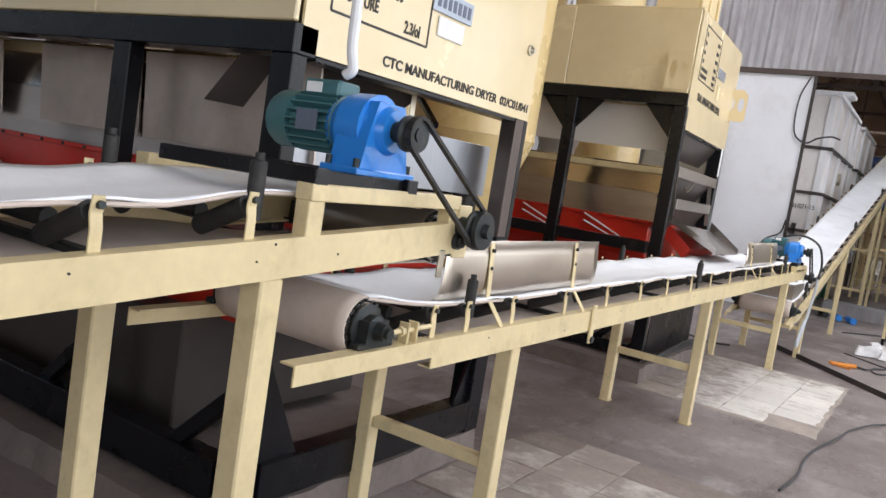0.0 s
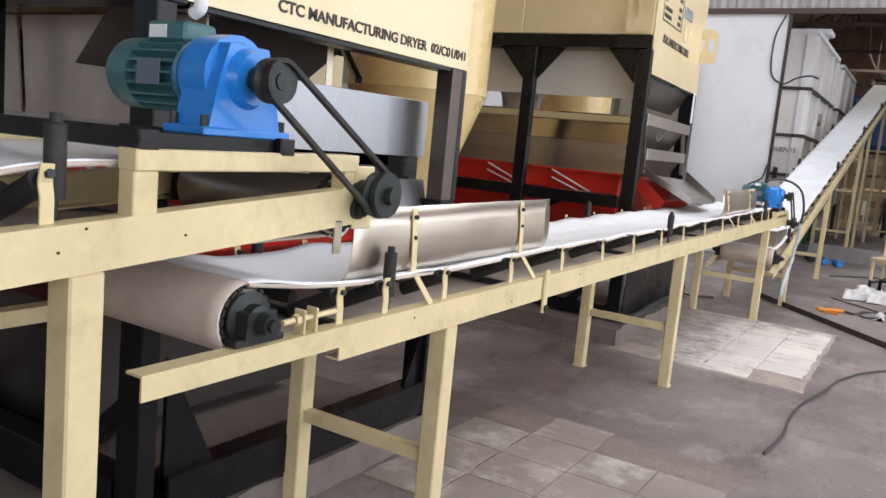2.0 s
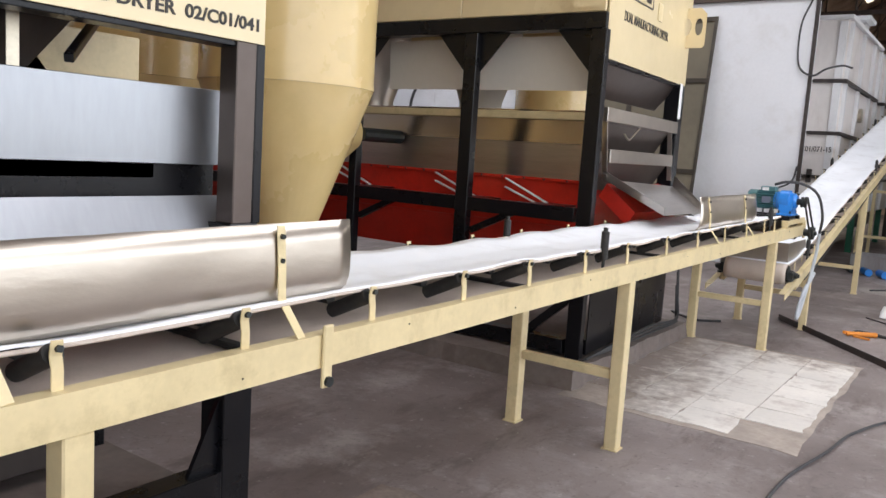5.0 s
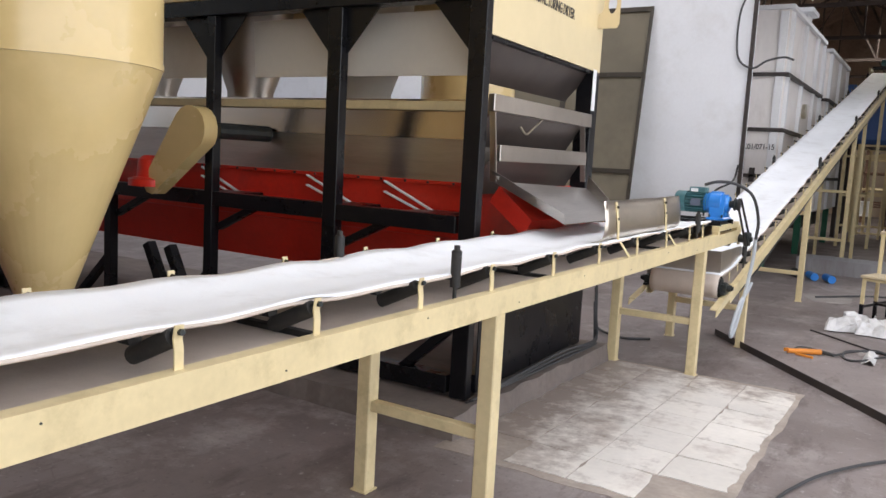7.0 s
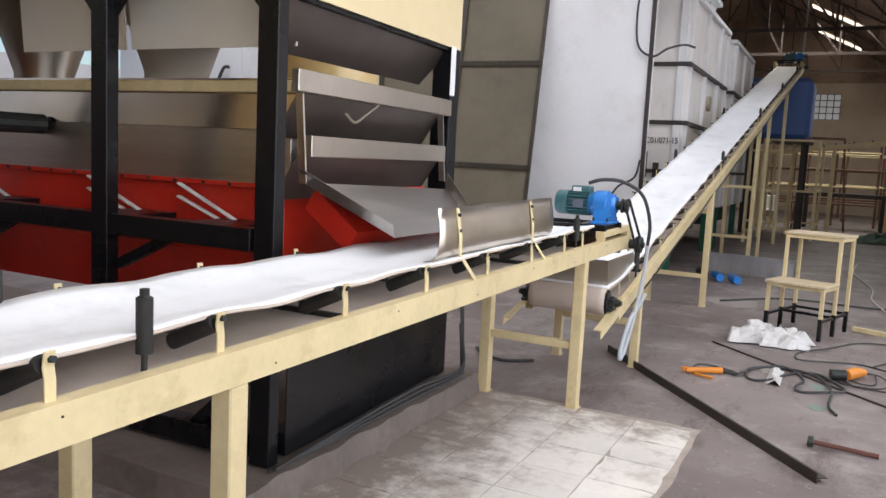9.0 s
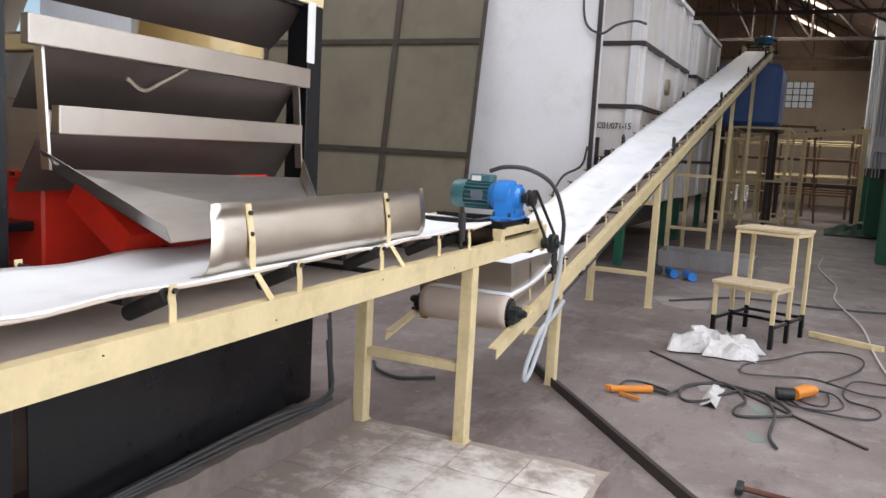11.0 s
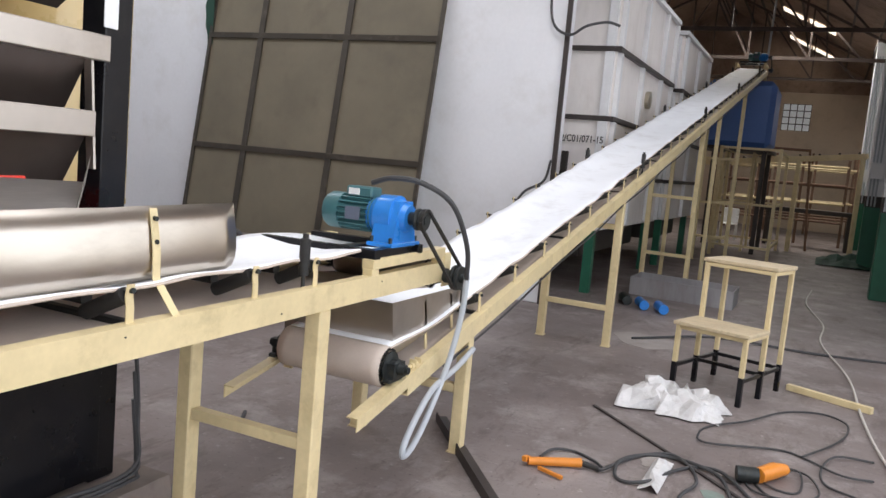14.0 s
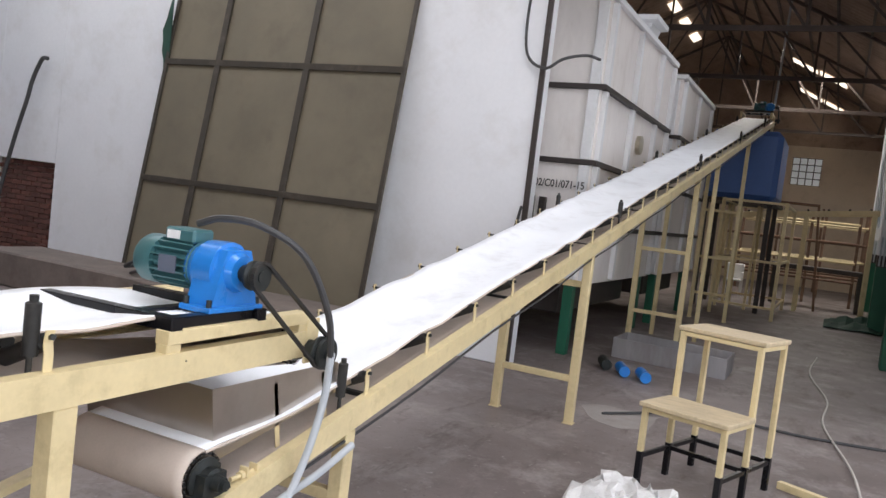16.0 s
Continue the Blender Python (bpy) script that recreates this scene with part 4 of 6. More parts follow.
# ---- dryers ----
def dryer(xf, y0, y1, z_beam, z_low, z_top, posts, tag):
    L = -10.5
    t = thing("tea_dryer", (xf - 3, (y0 + y1) / 2, 0.14), "cream and black industrial dryer with a red trough", "dryer", "dryers")
    P = 0.135
    # hood: side plates and the lettered end
    b = bmesh.new()
    prism(b, [(xf, y0 + 0.03, z_low), (xf, y1, z_low), (xf, y1, z_top), (xf, y0 + 0.03, z_top)], (-0.012, 0, 0))
    hood = part("hood_end", b, HOOD, t, "cream hood with black stencilled lettering")
    xs = [xf - 0.013, xf - 1.22, xf - 2.5, xf - 3.9, xf - 5.4, L]
    for xa, xb in zip(xs, xs[1:]):
        b = bmesh.new()
        box(b, xb + 0.004, xa, y0 - 0.005, y0 + 0.02, z_beam + 0.005, z_top, 0.006)
        part("hood_panel", b, HOOD, t)
    part("hood_back", bx(L, xf - 0.02, y1 - 0.02, y1, z_low + 0.25, z_top, 0.004), HOOD, t)
    part("hood_roof", bx(L, xf, y0, y1, z_top, z_top + 0.02, 0.004), HOOD, t)
    # tapering underside of the hood
    ym = (y0 + y1) / 2
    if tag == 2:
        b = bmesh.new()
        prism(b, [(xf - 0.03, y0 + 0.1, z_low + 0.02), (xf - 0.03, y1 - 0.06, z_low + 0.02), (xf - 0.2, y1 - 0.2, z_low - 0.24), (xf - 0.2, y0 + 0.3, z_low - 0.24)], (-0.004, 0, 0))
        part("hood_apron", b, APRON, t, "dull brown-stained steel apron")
    # black frame
    ztop = z_beam
    b = bmesh.new()
    box(b, L, xf, y0 - P / 2 + 0.06, y0 + P / 2 + 0.05, ztop - 0.11, ztop)
    part("top_beam", b, BLACK, t)
    part("end_beam", bx(xf - 0.12, xf - 0.015, y0 + P, y1, z_low - 0.02, z_low + 0.0, 0.003), BLACK, t)
    for x in posts:
        wide = 0.115 if x in posts[:2] else 0.085
        part("post", bx(x - wide, x, y0, y0 + 0.075, 0.145, ztop - 0.11), BLACK, t)
    for i, x in enumerate(posts[:-1] if tag == 2 else []):
        x2 = posts[i + 1]
        for xa, sgn in ((x - P, -1), (x2, 1)):
            b = bmesh.new()
            prism(b, [(xa, y0 + 0.05, ztop - 0.11), (xa + sgn * 0.26, y0 + 0.05, ztop - 0.11), (xa, y0 + 0.05, ztop - 0.40)], (0, 0.012, 0))
            part("gusset", b, BLACK, t)
    part("post", bx(xf - P, xf, y1 - P, y1, 0.145, z_low if tag == 2 else 1.27), BLACK, t)
    if tag == 1:
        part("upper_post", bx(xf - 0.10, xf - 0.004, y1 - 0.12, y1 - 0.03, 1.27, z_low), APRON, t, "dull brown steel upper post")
        part("post_edge", bx(xf - 0.10, xf - 0.002, y1 - 0.03, y1 + 0.01, 1.27, z_low), BLACK, t)
        b = bmesh.new()
        prism(b, [(xf - 0.03, y1 - P, 0.60), (xf - 0.03, y1 - P, 0.27), (xf - 0.03, y1 - P - 0.16, 0.27)], (-0.02, 0, 0))
        part("foot_gusset", b, BLACK, t)
        b = bmesh.new()
        prism(b, [(xf - 0.03, y0 + P, 0.75), (xf - 0.03, y0 + P, 0.27), (xf - 0.03, y0 + P + 0.25, 0.27)], (-0.02, 0, 0))
        part("foot_gusset", b, BLACK, t)
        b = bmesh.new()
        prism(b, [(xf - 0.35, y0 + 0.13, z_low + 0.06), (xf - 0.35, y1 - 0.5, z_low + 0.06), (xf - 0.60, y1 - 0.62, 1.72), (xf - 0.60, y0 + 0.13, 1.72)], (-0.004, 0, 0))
        part("inner_sheet", b, VOID_SHEET, t, "dull brown sheet inside the hood, darkened for its shade")
        # dark box added to paint in the shade below the trough
        part("lower_chamber", bx(L, xf - 0.75, y0 + 0.3, y1 - 0.25, 0.2, 0.74, 0.01), VOID_SHEET, t, "dark box added for the shade under the dryer")
        part("hanger_strap", bx(xf - 0.22, xf - 0.215, 3.15, 3.19, z_low - 0.17, z_low + 0.05, 0.001), ZINC, t)
    part("mid_beam", bx(L, xf - P, y0 + 0.005, y0 + 0.105, 1.135, 1.24), BLACK, t)
    part("base_beam", bx(L, xf - P, y0 + 0.0, y0 + 0.11, 0.16, 0.33 if tag == 1 else 0.27), BLACK, t)
    part("base_beam", bx(xf - 0.11, xf, y0 + P, y1 - P, 0.16, 0.33 if tag == 1 else 0.27), BLACK, t)
    for i, x in enumerate(posts[:4]):
        b = bmesh.new()
        bar(b, (x - P / 2 - 0.02, y0 + 0.06, 0.62), (x - 0.55, y0 + 0.06, 0.2), 0.06, 0.06, (0, 1, 0))
        part("knee_brace", b, BLACK, t)
        if i < len(posts) - 1:
            b = bmesh.new()
            bar(b, (posts[i + 1] + 0.02, y0 + 0.06, 0.98), (posts[i + 1] + 0.38, y0 + 0.06, 1.15), 0.05, 0.05, (0, 1, 0))
            part("knee_brace", b, BLACK, t)
    # body
    ya, yb = y0 + 0.42, y1 - 0.3
    xe = xf - 0.22
    part("body", bx(L, xe, ya, yb, 1.42, 1.70, 0.004), BRUSHED, t, "brushed stainless-steel body")
    b = bmesh.new()
    xs = xe if tag == 2 else xe - 0.6
    prism(b, [(xs, ya, 1.70), (xs, ya + 0.05, 1.96), (xs, yb - 0.2, 1.96), (xs, yb, 1.70)], (L - xs, 0, 0))
    part("body_shoulder", b, POLISHED, t, "polished brownish stainless panel")
    # cream colour paints in the cream reflected along the body's top edge
    part("body_ledge", bx(L, xs + 0.02, ya + 0.015, ya + 0.05, 1.885, 1.945), CREAM, t)
    part("trough", bx(L, xe - 0.03, ya - 0.01, yb + 0.01, 1.05, 1.42, 0.01), RED, t, "red-painted trough")
    part("trough_flange", bx(L, xe - 0.02, ya - 0.045, ya - 0.011, 1.40, 1.425, 0.003), RED, t)
    b = bmesh.new()
    prism(b, [(xe - 0.1, ya, 1.05), (xe - 0.1, yb, 1.05), (xe - 0.3, yb - 0.3, 0.72), (xe - 0.3, ya + 0.1, 0.72)], (L - xe + 0.4, 0, 0))
    part("air_chamber", b, RED, t, "red-painted air chamber")
    for k in range(30):
        b = bmesh.new()
        rod(b, (xe - 0.15 - 0.2 * k, ya - 0.044, 1.413), (xe - 0.15 - 0.2 * k, ya - 0.055, 1.413), 0.009, 6)
        part("flange_bolt", b, IRON, t)
    for x in (posts[1] - 0.35, posts[1] + 0.35, posts[2] - 0.3):
        for d in (0, 0.07):
            b = bmesh.new()
            bar(b, (x - 0.22, ya - 0.07, 1.40 - d), (x + 0.22, ya - 0.07, 1.22 - d * 0.6), 0.012, 0.03, (0, 1, 0))
            part("rocker_arm", b, TANK_RIB, t, "bright steel rocker arm")
        part("rocker_foot", bx(x + 0.1, x + 0.42, y0 + 0.12, ya - 0.02, 1.2, 1.235), BLACK, t)
    # cream cloth-like flaps under the hood, and ducts behind
    for x1, x2 in ((xf - 0.16, xf - 1.29), (xf - 1.33, xf - 2.19), (xf - 2.6, xf - 3.6), (xf - 3.7, xf - 4.7), (xf - 4.8, xf - 5.8)):
        b = bmesh.new()
        prism(b, [(x1, y0 + 0.33, ztop - 0.10), (x2, y0 + 0.33, ztop - 0.10), (x2, y0 + 0.36, ztop - 0.505), (x1, y0 + 0.36, ztop - 0.505)], (0, 0.01, 0))
        part("hood_flap", b, FLAP if tag == 2 else BRONZE, t, "off-white sheet under the hood" if tag == 2 else "dull steel sheet under the hood")
    for i in range(4):
        b = bmesh.new()
        x1 = xf - 1.7 - i * 1.3
        lathe(b, (x1, ym + 0.1, 1.93), (0, 0, 1), [(0, 0.2), (0.12, 0.2), (0.5, 0.33), (0.9, 0.36)], 18)
        part("exhaust_duct", b, STEEL_DULL if i else FLAP, t, smooth=True)
    return t, hood


# concrete plinths
for y0, y1, x1 in ((1.95, 3.975, -2.075), (6.80, 9.22, -2.06)):
    b = bmesh.new()
    box(b, -10.8, x1, y0, y1, 0.0, 0.14, 0.0)
    bmesh.ops.subdivide_edges(b, edges=[e for e in b.edges if e.calc_length() > 1], cuts=70, use_grid_fill=True)
    for v in b.verts:
        top = v.co.z > 0.1
        if v.co.x > x1 - 0.01:
            v.co.x += 0.03 * noise.noise((v.co.y * 5, v.co.z, 1)) - (0.02 if top else 0)
        if v.co.y < y0 + 0.01:
            v.co.y += 0.04 * noise.noise((v.co.x * 4, v.co.z, 2)) + (0.03 if top else 0)
        if top:
            v.co.z -= 0.012 * abs(noise.noise((v.co.x * 3, v.co.y * 3, 3)))
    solid("plinth", b, PLINTH, "chipped concrete machine plinth", "plinth", "structure")

D1, hood1 = dryer(-2.08, 2.1, 3.97, 2.025, 1.928, 3.35, [-2.08, -3.03, -4.5, -6.0, -7.6], 1)
lettering("CTC MANUFACTURING DRYER  02/C01/041", 0.060, facing_x(-2.078, 2.61, 1.972), D1, "stencil_lettering", stretch=1.15)
b = bmesh.new()
for a, c in (((2.26, 2.108), (2.90, 2.108)), ((2.90, 2.108), (2.90, 2.62)), ((2.26, 2.108), (2.26, 2.62)), ((2.26, 2.62), (2.90, 2.62))):
    bar(b, (-2.079, a[0], a[1]), (-2.079, c[0], c[1]), 0.003, 0.010, (0, -(c[1] - a[1]), c[0] - a[0]), 0)
part("panel_outline", b, INK, D1)
for s, y, z in (("MOISTURE", 2.29, 2.165), ("2.3/ol", 2.72, 2.132), ("TOPENING-50", 2.36, 2.245), ("2osec", 2.72, 2.33)):
    lettering(s, 0.072, facing_x(-2.078, y, z), D1, "stencil_lettering", stretch=0.72)
part("badge", bx(-2.079, -2.068, 2.90, 3.225, 2.275, 2.375, 0.003), BADGE, D1, "silver maker's plate")
b = bmesh.new()
for i in range(7):
    y = 2.925 + i * 0.042
    box(b, -2.0685, -2.0665, y, y + 0.026, 2.298, 2.352, 0)
part("badge_mark", b, BADGE_BLUE, D1)
part("plate", bx(-2.079, -2.07, 2.96, 3.175, 2.175, 2.262, 0.003), PLASTIC_WHITE, D1, "white serial plate")
b = bmesh.new()
lathe(b, (-2.079, 3.86, 2.30), (1, 0, 0), [(0, 0.03), (0.01, 0.03), (0.012, 0.02), (0.03, 0.012)], 12)
part("latch", b, ZINC, D1)
# discharge end of the first dryer
part("end_plate", bx(-2.275, -2.265, 2.3, 3.93, 1.476, 1.757, 0.002), PLATE, D1, "bright stainless end plate")
# black plate added for the shade in the gap under the end plate
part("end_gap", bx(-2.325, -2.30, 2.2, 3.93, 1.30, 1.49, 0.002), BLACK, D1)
b = bmesh.new()
prism(b, [(-2.295, 2.4, 1.34), (-2.295, 3.90, 1.34), (-2.26, 3.9, 1.34), (-2.26, 2.45, 1.34)], (0, 0, 0.004))
prism(b, [(-2.25, 3.92, 1.362), (-2.25, 2.45, 1.362), (-2.19, 2.45, 1.23), (-2.19, 3.87, 1.23)], (0.003, 0, 0))
part("tray", b, PLATE, D1, "stainless discharge tray")
b = bmesh.new()
bar(b, (-2.25, 3.32, 1.80), (-2.6, 3.62, 1.98), 0.03, 0.03)
part("hood_strut", b, BLACK, D1)
part("inner_panel", bx(-3.0, -2.9, 2.9, 4.0, 1.70, 1.98, 0.004), CREAM, D1)

D2, hood2 = dryer(-2.17, 7.1, 9.08, 2.605, 2.30, 3.35, [-2.165, -3.225, -4.40, -5.6, -7.2], 2)
lettering("DUAL MANUFACTURING DRYER", 0.10, facing_x(-2.168, 7.42, 2.60), D2, "stencil_lettering", stretch=0.70)
b = bmesh.new()
for a, c in (((7.33, 2.78), (8.02, 2.78)), ((8.02, 2.78), (8.02, 3.27)), ((7.33, 2.78), (7.33, 3.27)), ((7.33, 3.27), (8.02, 3.27))):
    bar(b, (-2.169, a[0], a[1]), (-2.169, c[0], c[1]), 0.003, 0.012, (0, -(c[1] - a[1]), c[0] - a[0]), 0)
part("panel_outline", b, INK, D2)
b = bmesh.new()
for k, z in enumerate((3.18, 3.10, 3.02, 2.94, 2.87, 2.81)):
    box(b, -2.1695, -2.1675, 7.37, 7.42 + (0.2 if k > 3 else 0), z, z + 0.035, 0)
    box(b, -2.1695, -2.1675, 7.86, 7.97, z, z + 0.035, 0)
part("panel_writing", b, INK, D2)
part("badge", bx(-2.169, -2.160, 8.08, 8.4, 2.93, 3.03, 0.003), BADGE, D2, "silver maker's plate")
part("plate", bx(-2.169, -2.162, 8.15, 8.25, 2.72, 2.86, 0.003), CREAM, D2)
for y, lx in ((6.985, -2.265), (8.955, -2.115)):
    # lifting lug with two round holes
    b = bmesh.new()
    x0, x1, z0, z1 = lx - 0.11, lx + 0.11, 2.62, 2.96
    outline = [(x0, z0), (x1 - 0.02, z0), (x1, z0 + 0.03), (x1, z1 - 0.05), (x1 - 0.05, z1), (x0, z1)]
    for yy in (y, y + 0.02):
        vs = [b.verts.new((px, yy, pz)) for px, pz in outline]
        es = [b.edges.new((vs[i], vs[(i + 1) % 6])) for i in range(6)]
        for cx in (lx - 0.05, lx + 0.05):
            hv = [b.verts.new((cx + 0.036 * math.cos(a * math.pi / 8), yy, 2.80 + 0.075 * math.sin(a * math.pi / 8))) for a in range(16)]
            es += [b.edges.new((hv[i], hv[(i + 1) % 16])) for i in range(16)]
        bmesh.ops.triangle_fill(b, edges=es, use_beauty=True)
    part("lifting_lug", b, HOOD, D2, "cream plate with two round holes")
part("kick_panel", bx(-2.176, -2.168, 7.1 + 0.136, 8.99, 0.16, 1.0, 0.002), BLACK, D2, "glossy black kick panel")
part("corner_sheet", bx(-2.17, -2.163, 8.93, 9.0, 2.0, 2.31, 0.002), TANK_RIB, D2, "pale sheet over the rear post")
part("hood_duct", bx(-2.95, -2.45, 8.0, 8.75, 3.37, 4.6, 0.015), HOOD, D2)
for y in (8.02, 8.37, 8.72):
    part("duct_rib", bx(-2.449, -2.42, y - 0.03, y + 0.03, 3.37, 4.6, 0.006), HOOD, D2)
for x in (-3.4, -4.3, -5.2):
    b = bmesh.new()
    lathe(b, (x, 7.9, 3.37), (0, 0, 1), [(0, 0.42), (0.05, 0.42), (0.05, 0.36), (0.9, 0.36)], 24)
    part("exhaust_stack", b, HOOD, D2, smooth=True)
# discharge end of the second dryer: stainless louvres and a tipping chute
for z0, z1, ya, yb in ((1.87, 1.97, 7.26, 8.97), (1.575, 1.675, 7.38, 8.91)):
    b = bmesh.new()
    box(b, -2.21, -2.165, ya, yb, z0, z1, 0.004)
    part("louvre_band", b, STEEL_DULL, D2, "bright stainless band")
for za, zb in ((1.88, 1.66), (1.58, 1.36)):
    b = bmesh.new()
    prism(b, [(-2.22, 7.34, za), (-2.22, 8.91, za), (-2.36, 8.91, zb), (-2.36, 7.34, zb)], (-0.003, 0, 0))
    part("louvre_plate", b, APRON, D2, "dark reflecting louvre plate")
for ya in (7.33, 8.90):
    b = bmesh.new()
    prism(b, [(-2.20, ya, 1.95), (-2.24, ya, 1.95), (-2.20, ya, 1.45), (-2.16, ya, 1.45)], (0, 0.012, 0))
    part("louvre_cheek", b, STEEL, D2)
b = bmesh.new()
prism(b, [(-2.2, 7.36, 1.45), (-2.2, 8.82, 1.40), (-1.78, 8.40, 1.22), (-1.78, 7.50, 1.22)], (0, 0, 0.004))
prism(b, [(-2.2, 7.36, 1.45), (-1.78, 7.50, 1.22), (-1.77, 7.46, 1.285), (-2.2, 7.31, 1.525)], (0, 0.006, 0))
prism(b, [(-2.2, 8.82, 1.40), (-1.78, 8.40, 1.22), (-1.78, 8.42, 1.27), (-2.2, 8.84, 1.50)], (0, 0.004, 0))
part("chute", b, BRUSHED, D2, "tipped stainless chute")
b = bmesh.new()
prism(b, [(-2.24, 7.5, 1.42), (-2.24, 8.6, 1.42), (-2.02, 8.5, 1.22), (-2.02, 7.55, 1.22)], (-0.06, 0, -0.1))
part("trough_lip", b, RED, D2)
b = bmesh.new()
sweep(b, [(-2.2, 7.72, 1.80), (-2.19, 7.80, 1.76), (-2.19, 7.9, 1.80), (-2.19, 8.05, 1.87)], 0.008, 6)
part("wire_hook", b, ZINC, D2)
for k in range(3):
    b = bmesh.new()
    sweep(b, [(-2.13 + 0.02 * k, 7.06, 0.155 + 0.01 * k), (-2.10, 7.6, 0.17 + 0.015 * k), (-2.12, 8.4, 0.16 + 0.03 * k), (-2.11, 9.0, 0.17 + 0.02 * k), (-2.14, 9.08, 0.2 + 0.1 * k), (-2.16, 9.07, 0.5 + 0.12 * k)], 0.009, 6)
    solid("floor_cable", b, CABLE, "grey cable lying along the plinth", "cable", group="cables on the plinth")

# the discharge end stands a little askew
for ob in [c for c in bpy.data.objects if c.parent == D2]:
    for v in ob.data.vertices:
        wx, wy = v.co.x + D2.location.x, v.co.y + D2.location.y
        if wx > -2.75 and wy > 7.1 and ob.name.split(".")[0] not in ("chute", "trough_lip"):
            v.co.x -= 0.05 * (wy - 7.1)

# drive guard of the second dryer
g = thing("drive_guard", (-4.55, 6.95, 1.2), "rounded cream drive-belt guard on red gearing", "guard")
b = bmesh.new()
pts = []
for i in range(9):
    a = math.radians(-55 + i * 180 / 8 + 20)
    pts.append((-4.45 + 0.17 * math.cos(a), 6.92, 1.68 + 0.17 * math.sin(a)))
for i in range(5):
    a = math.radians(145 + i * 180 / 4)
    pts.append((-4.86 + 0.08 * math.cos(a), 6.92, 1.27 + 0.08 * math.sin(a)))
prism(b, pts, (0, 0.12, 0))
part("cover", b, GOLD, g, smooth=True)
b = bmesh.new()
rod(b, (-4.3, 7.04, 1.68), (-4.25, 7.5, 1.68), 0.06, 12)
part("shaft_hub", b, IRON, g)
b = bmesh.new()
lathe(b, (-4.95, 7.0, 1.245), (0, 0, 1), [(0, 0.17), (0.05, 0.17), (0.07, 0.11), (0.2, 0.10), (0.23, 0.06)], 14)
part("gear_case", b, RED, g, "red gear case", smooth=True)


def cyclone(x, y, r, zj, zb, group="cyclones"):
    t = thing("cyclone", (x, y, zb), "large cream sheet-metal cyclone with a conical bottom", "cyclone", group)
    b = bmesh.new()
    lathe(b, (x, y, zj), (0, 0, 1), [(0, r), (2.4, r), (2.42, r - 0.02)], 40)
    part("barrel", b, GOLD, t, smooth=True)
    b = bmesh.new()
    lathe(b, (x, y, zj - 0.012), (0, 0, 1), [(0, r + 0.004), (0.024, r + 0.004)], 40)
    part("seam_band", b, GOLD, t, smooth=True)
    b = bmesh.new()
    lathe(b, (x, y, zb), (0, 0, 1), [(0, 0.09), (0.03, 0.12), (0.03, 0.10), (zj - zb - 0.013, r)], 40)
    part("cone", b, GOLD, t, smooth=True)
    b = bmesh.new()
    bar(b, (x, y - 1.15, zb - 0.04), (x, y + 0.1, zb - 0.04), 0.07, 0.08)
    part("support_beam", b, BLACK, t)
    part("support_post", bx(x - 0.05, x + 0.05, y - 1.2, y - 1.1, 0.138, zb + 0.0, 0.004), BLACK, t)
    return t


cyclone(-3.1, 5.05, 0.475, 1.895, 0.84)
cyclone(-4.6, 5.15, 0.475, 1.95, 0.62)
cyclone(-4.08, 10.1, 0.475, 1.15, 0.5)
b = bmesh.new()
for x0 in (-3.85, -4.05):
    bar(b, (x0, 6.3, 0.95), (x0 + 0.45, 6.3, 0.14), 0.06, 0.06, (0, 1, 0))
solid("machine_brace", b, BLACK, "black diagonal steel braces", "brace", "structure")

# ---- back: leaning screen, hose, brick infill ----
s = thing("leaning_screen", (-6, 14.9, 0), "large olive wire-mesh screen leaning on the white wall", "screen")
lean = lambda x, z, d=0.0: (x, 15.0 + 0.145 * z + d, z)
XL, XR, Z0, Z1 = -7.68, -4.07, 0.0, 4.1
b = bmesh.new()
prism(b, [lean(XL, Z0), lean(XR, Z0), lean(XR, Z1), lean(XL, Z1)], (0, 0.012, 0))
part("mesh_cloth", b, MESH_CLOTH, s, "brownish olive wire cloth")
for x in (XL + 0.02, -6.78, -5.41, XR - 0.02):
    b = bmesh.new()
    bar(b, lean(x, Z0, -0.02), lean(x, Z1, -0.02), 0.085 if -7 < x < -5 else 0.05, 0.03, (0, 1, 0))
    part("upright_bar", b, MESH_BAR, s)
for z in (0.04, 1.505, 3.03, 4.06):
    b = bmesh.new()
    bar(b, lean(XL, z, -0.024), lean(XR, z, -0.024), 0.03, 0.075, (0, 0, 1))
    part("cross_bar", b, MESH_BAR, s)
b = bmesh.new()
sheet(b, [[(XL - 0.14 * math.sin(math.pi * k / 8) * (0.8 + 0.4 * noise.noise((k * 0.7, 0, 0))), 15.44, 2.75 + 1.1 * k / 8), (XL + 0.05, 15.42, 2.75 + 1.1 * k / 8)] for k in range(9)])
part("loose_net", b, TARP, s, thick=0.004)

b = bmesh.new()
sweep(b, [(-10.1, 15.5, 3.02), (-10.22, 15.5, 3.0), (-10.36, 15.48, 2.7), (-10.42, 15.46, 2.4), (-10.62, 15.45, 1.8), (-10.78, 15.4, 1.0), (-10.86, 15.3, 0.0)], 0.03, 8)
solid("hose", b, CABLE, "dark hose hanging against the white wall", "hose", smooth=True)
low = thing("low_bench", (-7.2, 14.2, 0), "low dusty concrete bench below the screen", "bench", kind="structure")
part("slab", bx(-9.0, -3.9, 14.0, 14.85, 0, 0.42, 0.02), PLINTH, low)
b = bmesh.new()
